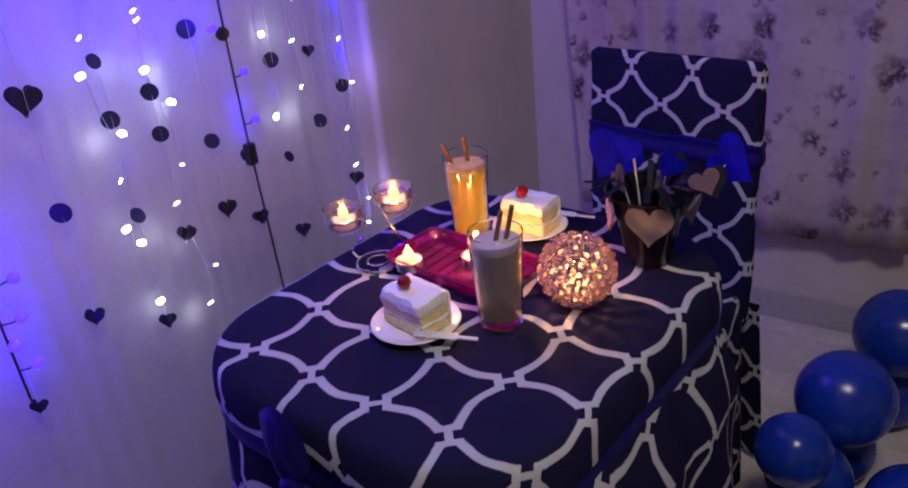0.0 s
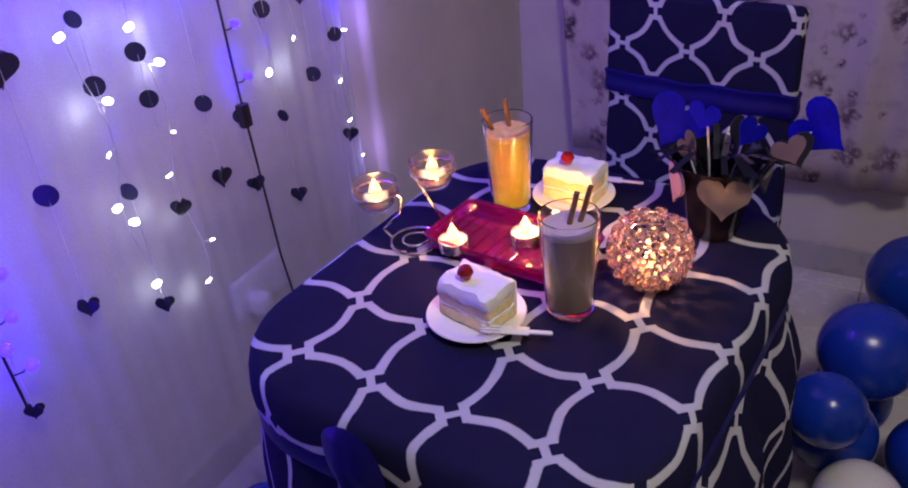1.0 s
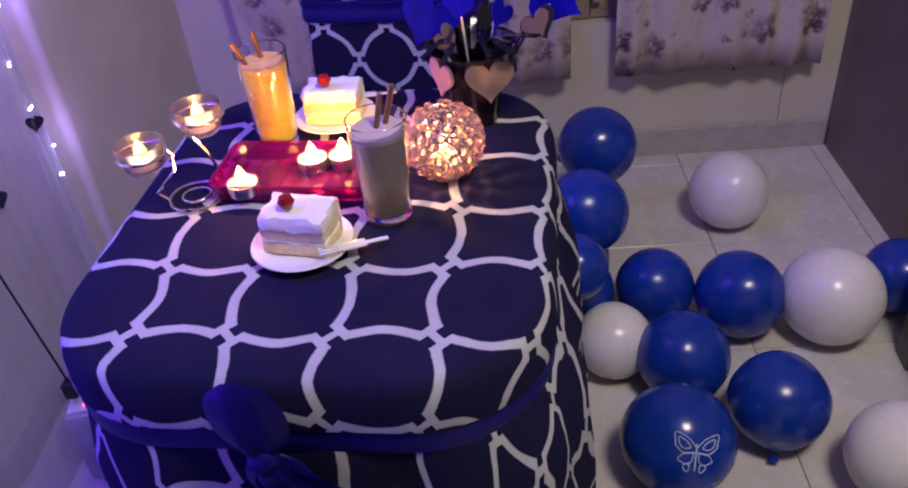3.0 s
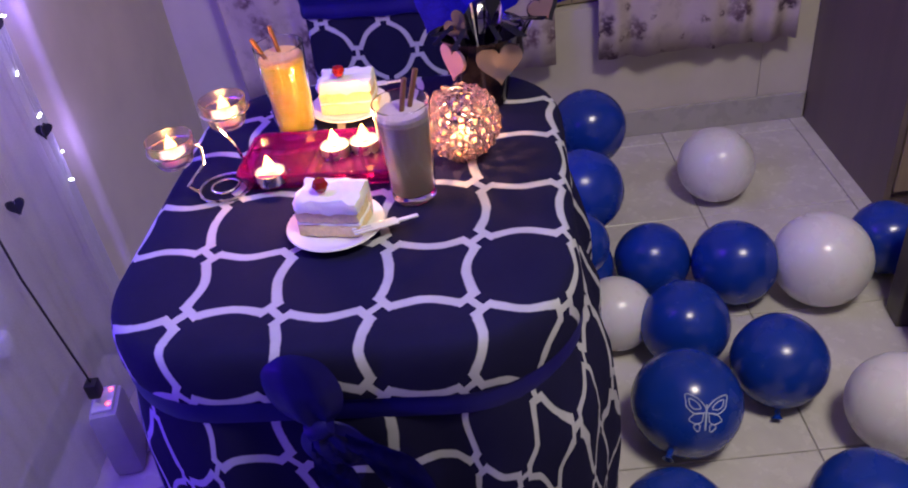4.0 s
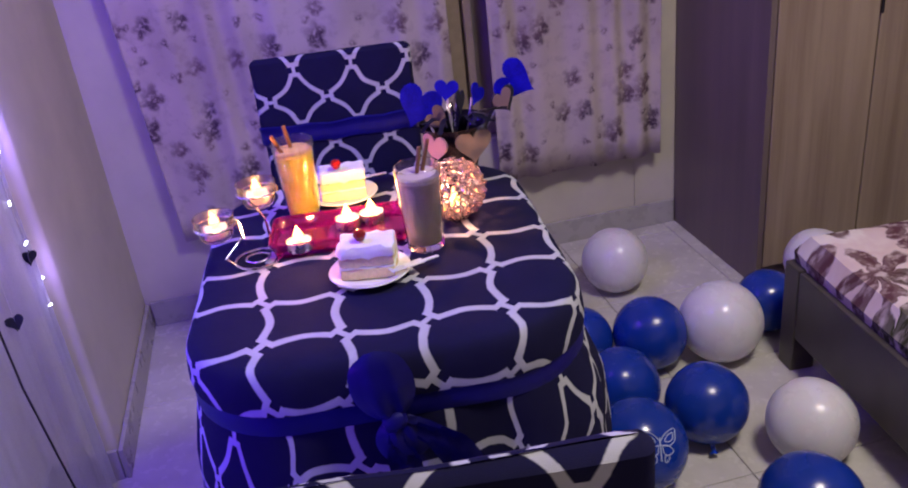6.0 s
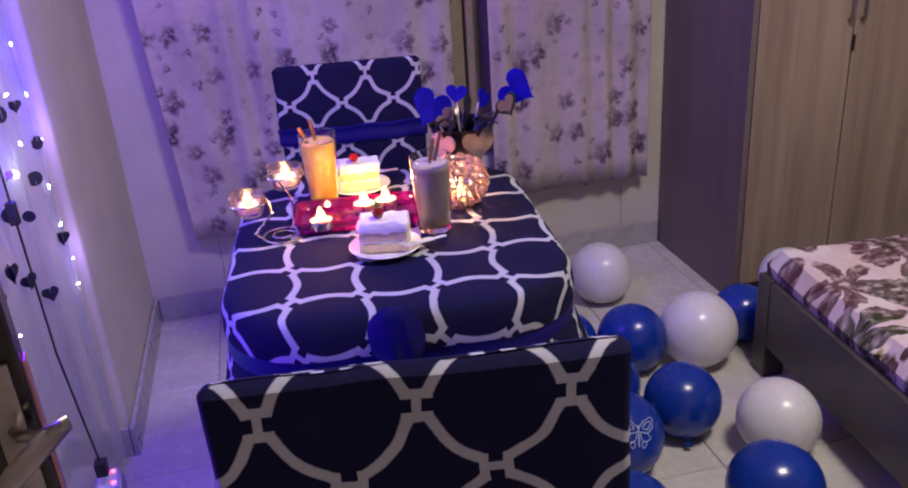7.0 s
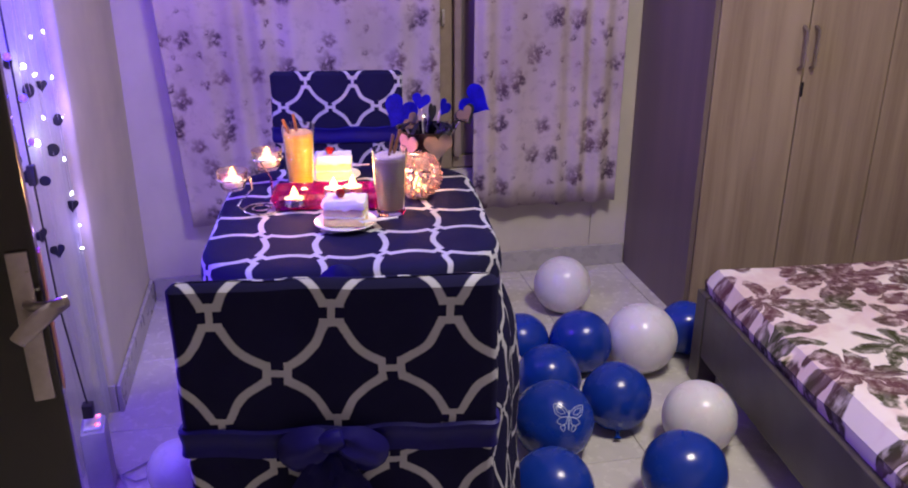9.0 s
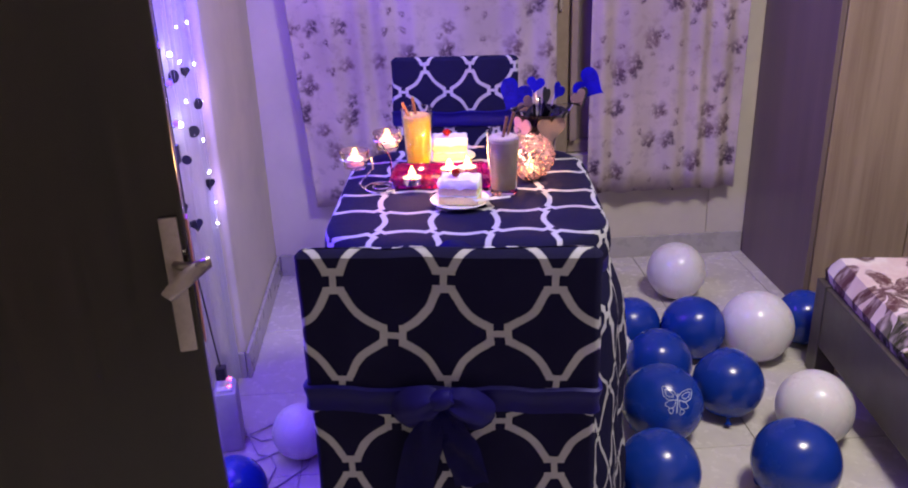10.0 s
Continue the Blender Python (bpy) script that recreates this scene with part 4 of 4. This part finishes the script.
# the purple tray with its three tealights
tray = thing("tray", pose(-0.452, 1.040, TOP, 0, 0, -7), "oblong purple pressed glass tray under the tealights", "tray")
bm = bmesh.new()
lay = [rounded(0.100, 0.050, 0.012, 5), rounded(0.106, 0.056, 0.014, 5), rounded(0.102, 0.052, 0.012, 5), rounded(0.098, 0.048, 0.010, 5)]
rings = [[bm.verts.new((q[0], q[1], z)) for q in l] for l, z in zip(lay, (0.0, 0.020, 0.0202, 0.010))]
for a, b in zip(rings, rings[1:]):
    for i in range(len(a)):
        j = (i + 1) % len(a)
        bm.faces.new((a[i], a[j], b[j], b[i]))
bm.faces.new(rings[0][::-1])
bm.faces.new(rings[-1])
part("dish", bm, PURPLEGLASS, tray)
part("rim", tube([(q[0], q[1], 0.0215) for q in rounded(0.106, 0.056, 0.014, 5)], 0.0022, 8, closed=True), PURPLEGLASS, tray, "thick pink glass rim")
for k in range(9):
    part("rib", tube([(-0.080 + 0.02 * k, -0.040, 0.0112), (-0.080 + 0.02 * k, 0.040, 0.0112)], 0.0012, 6), PURPLEGLASS, tray)
tealight(-0.518, 1.000, TOP + 0.0105, 0.6)
tealight(-0.438, 1.050, TOP + 0.0105, 0.8)
tealight(-0.399, 1.055, TOP + 0.0105, 0.8)

# the wire stand with two glass cups
stand = thing("candle_stand", (0, 0, 0), "coiled chrome wire candle stand with two glass cups", "candle holder")
part("base_ring", tube([(-0.582 + 0.034 * math.cos(a), 1.010 + 0.034 * math.sin(a), TOP + 0.0025) for a in (2 * math.pi * i / 40 for i in range(40))], 0.0022, 8, closed=True), CHROME, stand)
part("scroll", tube([(-0.582 + 0.018 * math.cos(a), 1.010 + 0.018 * math.sin(a), TOP + 0.0025 + 0.0035 * a / 6.28) for a in (2 * math.pi * i / 24 for i in range(26))], 0.0018, 8), CHROME, stand)
for x, y, z in ((-0.565, 1.042, TOP + 0.076), (-0.632, 1.002, TOP + 0.050)):
    part("cup_ring", tube([(x + 0.0300 * math.cos(a), y + 0.0300 * math.sin(a), z + 0.022) for a in (2 * math.pi * i / 36 for i in range(36))], 0.0018, 8, closed=True), CHROME, stand)
    d = Vector((x + 0.582, y - 1.010, 0))
    s = d.normalized()
    b0 = Vector((-0.582, 1.010, TOP + 0.0025)) + s * 0.034
    e = Vector((x, y, z + 0.022)) - s * 0.0300
    part("stem", tube([b0, b0 + Vector((0, 0, 0.012)) + s * 0.012, (b0 + e) / 2 + Vector((0.012, -0.006, 0.010)), e + Vector((0.004, 0.004, -0.008)), e], 0.0020, 8), CHROME, stand)
    cup = part("cup", lathe([(0, 0), (0.020, 0), (0.024, 0.006), (0.0300, 0.036), (0.0293, 0.037), (0.0285, 0.036), (0.0225, 0.008), (0.019, 0.004), (0, 0.004)], 32, m=Matrix.Translation((x, y, z))), CUPGLASS, stand, "small cloudy glass cup")
    tealight(x, y, z + 0.0042, 0.45, False)

# the crystal ball
ball = thing("crystal_candle_holder", (-0.268, 1.028, TOP), "round candle holder of clear faceted crystal beads", "candle holder")
RB = 0.046
BASE = 0.0035
part("foot", lathe([(0, 0), (0.022, 0), (0.022, 0.002), (0.016, 0.003), (0.014, 0.0045), (0, 0.0045)], 28), CHROME, ball)
bead = bmesh.new()
bmesh.ops.create_icosphere(bead, subdivisions=1, radius=0.0074)
bead_me = bpy.data.meshes.new("bead")
bead.to_mesh(bead_me)
bead.free()
bead_me.materials.append(CRYSTAL)
count = 150
for i in range(count):
    z = 1 - 2 * (i + 0.5) / count
    if z > 0.86:
        continue
    a = i * 2.399963
    r = math.sqrt(1 - z * z)
    o = new("bead", bead_me)
    o.parent = ball
    o.matrix_parent_inverse = Matrix()
    o.matrix_basis = pose(RB * r * math.cos(a), RB * r * math.sin(a), BASE + RB + RB * z * 0.97, i * 37, i * 61, i * 17) @ Matrix.Diagonal((1, 1, 0.8, 1))
for k in range(7):
    zz = -0.85 + 0.27 * k
    rr = math.sqrt(max(0.02, 1 - zz * zz)) * (RB - 0.004)
    part("wire_ring", tube([(rr * math.cos(a), rr * math.sin(a), BASE + RB + zz * RB) for a in (2 * math.pi * i / 30 for i in range(30))], 0.0009, 6, closed=True), CHROME, ball)
part("floor_disc", lathe([(0, 0.008), (0.022, 0.008), (0.022, 0.010), (0, 0.010)], 24), CHROME, ball)
tealight(-0.268, 1.028, TOP + 0.0105, 1.3)

# the vase with paper hearts
vase = thing("vase", (-0.228, 1.172, TOP), "black glazed vase trimmed with wooden hearts, holding paper hearts", "vase")
part("body", lathe([(0, 0), (0.026, 0), (0.030, 0.004), (0.036, 0.03), (0.046, 0.075), (0.058, 0.108), (0.062, 0.112), (0.058, 0.110), (0.044, 0.075), (0.030, 0.012), (0, 0.010)], 40), BLACKGLOSS, vase)


def card(name, x, z, y, size, mat, yaw, roll, parent, thick=0.003, label=""):
    return part(name, slab(heart_outline(size), thick, pose(x, y, z, 0, roll, yaw)), mat, parent, label, smooth=False)


card("wooden_heart", 0.020, 0.078, -0.052, 0.064, WOODPAPER, 8, 0, vase, 0.004, "pale wooden heart on the vase")
card("wooden_heart", -0.042, 0.080, -0.036, 0.056, PINKPAPER, -58, 6, vase, 0.004, "pinkish wooden heart on the vase")
card("wooden_heart", 0.056, 0.086, 0.008, 0.05, WOODPAPER, 82, 0, vase, 0.004, "pale wooden heart on the vase")
for x, y, z, size, mat, yaw, roll in ((-0.056, 0.000, 0.145, 0.080, BLUEPAPER, 10, 30), (-0.014, -0.040, 0.176, 0.040, BLUEPAPER, -10, 10),
                                      (0.112, -0.012, 0.164, 0.074, BLUEPAPER, -20, -62), (0.084, -0.026, 0.140, 0.040, PINKPAPER, 20, -25), (0.088, -0.020, 0.137, 0.050, NAVYPAPER, 20, -25),
                                      (0.038, -0.03, 0.158, 0.040, BLUEPAPER, 40, 40), (0.02, 0.02, 0.135, 0.05, NAVYPAPER, 60, 20), (-0.03, -0.03, 0.128, 0.045, NAVYPAPER, -40, -50)):
    h = card("paper_heart", x, z, y, size, mat, yaw, roll, vase, 0.0016, "glittery blue paper heart" if mat == BLUEPAPER else "")
    part("stick", tube([(x * 0.12, y * 0.2, 0.02), (x * 0.8, y * 0.8 + 0.003, z - size * 0.25), (x, y + 0.003, z + size * 0.1)], 0.0015, 6), FORKWHITE if mat == BLUEPAPER else BLACKCORD, h)
rnd = random.Random(4)
for i in range(16):
    a, l = rnd.uniform(0, 6.28), rnd.uniform(0.03, 0.06)
    p0 = Vector((0.02 * math.cos(a), 0.02 * math.sin(a), 0.095))
    p1 = p0 + Vector((0.6 * l * math.cos(a), 0.6 * l * math.sin(a), 0.035))
    p2 = p1 + Vector((0.8 * l * math.cos(a), 0.8 * l * math.sin(a), rnd.uniform(-0.02, 0.01)))
    part("curled_strip", ribbon([p0, (p0 + p1) / 2 + Vector((0, 0, 0.008)), p1, (p1 + p2) / 2, p2], [0.008] * 5, (0.1, 0.05, 1)), NAVYPAPER if i % 4 else STEEL, vase)

# ---- garland wall ----

NETX = -1.10


def net_fn(u, v):
    y = 0.44 + 1.075 * u
    gather = max(0.0, (y - 1.43) / 0.095)
    d = 0.006 * noise.noise(Vector((y * 13, v * 2, 3))) + 0.004 * noise.noise(Vector((y * 41, v * 3, 8)))
    return Vector((NETX + 0.045 * u + d + 0.010 * gather * math.sin(y * 260), y + 0.03 * (1 - v) * u, 0.03 + 2.3 * v))


net = tagged(part("net_curtain", sheet(net_fn, 220, 26), NET), "sheer white net hung over the wall behind the garlands", "net")
edge = tagged(part("net_hem", tube([net_fn(1, v) for v in (i / 20 for i in range(21))], 0.010, 8), NET), "gathered white edge of the sheer net", "net")


rail = thing("net_rail", (-1.06, 0, 2.26), "thin steel rail holding the net and garlands", "rail")
part("rod", tube([(0.015, 0.40, 0), (0.015, 1.592, 0)], 0.008), STEEL, rail)


def disc_outline(size, n=20):
    return [(0.5 * size * math.sin(2 * math.pi * i / n), 0.5 * size * math.cos(2 * math.pi * i / n)) for i in range(n)]


rnd = random.Random(11)
STRINGS = [
    (0.815, ((1.032, "H", 0.062), (0.852, "d", 0.040), (0.661, "h", 0.040))),
    (0.680, ((0.569, "h", 0.034),)),
    (0.943, ((1.058, "d", 0.030), (0.962, "d", 0.036), (0.792, "d", 0.034), (0.580, "h", 0.038))),
    (1.028, ((0.983, "d", 0.036), (0.909, "d", 0.034), (0.716, "H", 0.042))),
    (1.131, ((1.064, "d", 0.040), (0.860, "d", 0.034), (0.723, "H", 0.046))),
    (1.208, ((1.037, "d", 0.030), (0.805, "d", 0.036), (0.672, "h", 0.040))),
    (1.312, ((0.962, "d", 0.036), (0.763, "e", 0.028), (0.596, "h", 0.040))),
    (1.417, ((0.952, "h", 0.032), (0.805, "d", 0.036))),
    (1.502, ((0.856, "d", 0.034), (0.640, "H", 0.040))),
]
for y, bits in STRINGS:
    g = thing("paper_garland", (-1.05, y, 0), "thread of navy paper hearts and discs hanging before the net", "garland", "paper garlands")
    low = min(b[0] for b in bits) - 0.012
    part("thread", tube([(0, 0, 2.25), (0.004, 0.004, 1.4), (0, 0, low)], 0.0006, 5), CLEARCORD, g)
    for z, kind, size in bits:
        yaw = {"H": 62, "d": 46, "h": 25, "e": 12}[kind] + rnd.uniform(-22, 22)
        size = size * 0.85
        out = heart_outline(size) if kind in "Hh" else disc_outline(size)
        part("paper_heart" if kind in "Hh" else "paper_disc", slab(out, 0.0014, pose(0, 0, z, rnd.uniform(-6, 6), rnd.uniform(-14, 14), yaw)), NAVYPAPER, g, smooth=False)
        if kind in "Hh":
            part("paper_heart", slab(out, 0.0014, pose(0, 0, z, rnd.uniform(-6, 6), 8, yaw + 48)), NAVYPAPER, g, smooth=False)

WIRES = [
    (0.935, ((1.098, "w"), (1.043, "W"), (0.935, "W"), (0.861, "w"), (0.779, "W"), (0.744, "W"), (0.625, "W"))),
    (1.045, ((1.116, "w"), (1.101, "w"), (1.021, "W"), (0.955, "W"), (0.843, "w"), (0.781, "w"), (0.632, "w"), (0.566, "w"))),
    (1.300, ((1.015, "W"), (0.853, "W"))),
    (1.385, ((1.062, "w"), (0.984, "w"), (0.889, "w"))),
    (1.520, ((1.059, "w"), (0.955, "w"), (0.855, "w"), (0.762, "w"), (0.672, "w"), (0.580, "w"), (0.523, "w"))),
]
for y, bits in WIRES:
    g = thing("fairy_lights", (-1.052, y, 0), "hanging wire of lit white fairy lights", "string lights", "fairy light wires")
    low = min(b[0] for b in bits) - 0.01
    pts = [(0, 0.012 * math.sin(z * 23), z) for z in (2.25 - (2.25 - low) * i / 40 for i in range(41))]
    part("wire", tube(pts, 0.0008, 5), CLEARCORD, g)
    for z, kind in bits:
        dy = rnd.uniform(-0.02, 0.02)
        y0 = 0.012 * math.sin(z * 23)
        big = kind == "W"
        r = 0.0058 if big else 0.0024
        l = 0.016 if big else 0.013
        m = Matrix.Translation((0.004, y0 + dy, z)) @ pose(0, 0, 0, 70 * (1 if dy > 0 else -1), 0, rnd.uniform(-30, 30))
        b = part("bulb", lathe([(0, -l * 0.5), (r * 0.8, -l * 0.4), (r, 0), (r * 0.7, l * 0.4), (0, l * 0.5)], 12, m=m), BIGBULB if big else BULB, g, "lit white bulb")
        part("socket", tube([(0, y0, z + 0.004), (0.003, y0 + dy * 0.6, z)], 0.0016, 6), CLEARCORD, b)

cord = thing("blue_light_cable", (-1.045, 0, 0), "black cable with small blue bulbs running down to the socket box", "string lights")
part("cable", tube([(0, 1.200, 2.2), (0, 1.205, 1.4), (0, 1.209, 1.1), (0, 1.210, 0.85), (0, 1.222, 0.51), (0.012, 1.232, 0.32), (0.018, 1.236, 0.235)], 0.0022, 8), BLACKCORD, cord)
part("inline_box", boxed(-0.008, 1.200, 0.785, 0.008, 1.220, 0.828, 0.003), BLACKCORD, cord)
part("plug", boxed(0.006, 1.222, 0.205, 0.030, 1.248, 0.240, 0.004), BLACKCORD, cord)
for y, z, s in ((1.179, 1.053, -1), (1.232, 0.962, 1), (1.236, 0.870, 1)):
    b = part("bulb", lathe([(0, -0.010), (0.006, -0.006), (0.008, 0), (0.006, 0.006), (0, 0.009)], 14, m=pose(0.004, y, z, 80 * s, 0, 0)), BLUEBULB, cord, "lit blue bulb")
    part("lead", tube([(0, 1.208, z - 0.004), (0.002, (y + 1.208) / 2, z - 0.006), (0.004, y, z)], 0.0014, 6), BLACKCORD, b)
cord2 = thing("blue_light_cable", (-1.03, 0, 0), "black cable with lit blue bulbs at the net's near end", "string lights")
part("cable", tube([(0, 0.660, 2.2), (0, 0.664, 1.3), (0, 0.660, 0.9), (0, 0.664, 0.6)], 0.0022, 8), BLACKCORD, cord2)
for y, z in ((0.701, 0.801), (0.692, 0.738), (0.668, 0.70), (0.690, 0.656)):
    b = part("bulb", lathe([(0, -0.012), (0.007, -0.007), (0.010, 0), (0.007, 0.007), (0, 0.011)], 14, m=pose(0.006, y, z, 80, 0, 0)), BLUEBULB, cord2, "lit blue bulb")
    part("lead", tube([(0, 0.663, z), (0.003, (y + 0.663) / 2, z - 0.003), (0.006, y, z)], 0.0014, 6), BLACKCORD, b)

# ---- sockets and cables at the wall foot ----

ext = thing("extension_box", pose(-1.025, 1.245, 0, 0, 0, 8), "white plastic extension box standing on the floor, red indicators lit", "extension box")
part("case", boxed(-0.030, -0.045, 0.0, 0.030, 0.045, 0.178, 0.016), GREYPLASTIC, ext)
part("socket_face", boxed(-0.020, -0.034, 0.1775, 0.020, 0.034, 0.184, 0.003), WHITEPLASTIC, ext)
for y in (-0.018, 0.022):
    part("indicator", lathe([(0, 0.004), (0.004, 0.002), (0.004, 0), (0, 0)], 12, m=Matrix.Translation((0.012, y, 0.1842))), REDLED, ext, "red indicator light")
sock = thing("wall_socket", (-1.199, 1.29, 0.36), "white wall socket panel with a plug pushed in", "socket")
part("panel", boxed(0.0, -0.085, -0.045, 0.012, 0.085, 0.045, 0.004), WHITEPLASTIC, sock)
part("plug", boxed(0.0125, -0.060, -0.035, 0.055, -0.020, 0.005, 0.008), WHITEPLASTIC, sock)
for k, (x, y) in enumerate(((-0.86, 1.30), (-0.80, 1.22), (-0.90, 1.12))):
    c = thing("cable", (0, 0, 0), "loose pale cable lying on the tiles", "cable", "loose cables")
    part("lead", tube([(-1.0, 1.25 + 0.02 * k, 0.012), (-0.95, 1.30 - 0.06 * k, 0.005), ((x - 0.93) / 2, y + 0.05, 0.004), (x, y, 0.004), (x - 0.02, y - 0.10, 0.004), (x - 0.12, y - 0.16 - 0.05 * k, 0.004)], 0.0026, 8), CLEARCORD, c)

# ---- the butterfly on the balloon ----


def on_balloon(pts, m, r):
    out = []
    for x, z in pts:
        y = -math.sqrt(max(0.0, 1 - x * x - z * z))
        out.append(m @ (Vector((x, y, z)) * (r * 1.004)))
    return out


facing = (pose(0, 0, 0, 75, 0, 150)).inverted() @ pose(0, 0, 0, -28, 0, -4) @ pose(0, 0, 0, 0, 8, 0)
for s in (-1, 1):
    for cx, cz, a, b, tilt in ((0.20, 0.22, 0.20, 0.12, 0.6), (0.15, 0.0, 0.12, 0.09, -0.5), (0.21, 0.23, 0.11, 0.06, 0.6), (0.13, -0.16, 0.05, 0.07, -0.3)):
        pts = []
        for i in range(24):
            t = 2 * math.pi * i / 24
            u, v = a * math.cos(t) * (1 + 0.2 * math.sin(3 * t)), b * math.sin(t)
            pts.append((s * (cx + u * math.cos(tilt) - v * math.sin(tilt)) + 0.12, cz + u * math.sin(tilt) + v * math.cos(tilt) + 0.05))
        part("printed_wing", tube(on_balloon(pts, facing, FLYING[1]), 0.0011, 5, closed=True), PRINT, fly)
part("printed_body", tube(on_balloon([(0.12, 0.30), (0.12, 0.05), (0.13, -0.15)], facing, FLYING[1]), 0.0018, 6), PRINT, fly)

# ---- floor tiles ----

tile_me = {}


def tile(x0, y0, x1, y1):
    key = (round(x1 - x0, 3), round(y1 - y0, 3))
    if key not in tile_me:
        bm = boxed(-key[0] / 2, -key[1] / 2, -0.0035, key[0] / 2, key[1] / 2, 0.0, 0.0)
        top = [e for e in bm.edges if all(v.co.z > -0.001 for v in e.verts)]
        bmesh.ops.bevel(bm, geom=top, offset=0.0015, segments=1, affect="EDGES")
        me = bpy.data.meshes.new("tile")
        bm.to_mesh(me)
        bm.free()
        me.materials.append(TILE)
        tile_me[key] = me
    o = new("tile", tile_me[key])
    o.parent = floor
    o.location = ((x0 + x1) / 2, (y0 + y1) / 2, 0)


P = 0.390
for i in range(-6, 7):
    for j in range(-10, 2):
        x0, y0 = 0.335 + i * P, 1.870 + j * P
        x1, y1 = min(x0 + P, 2.69), min(y0 + P, 2.33)
        x0, y0 = max(x0, -1.79), max(y0, -1.6)
        if x1 - x0 > 0.02 and y1 - y0 > 0.02:
            tile(x0 + 0.0012, y0 + 0.0012, x1 - 0.0012, y1 - 0.0012)
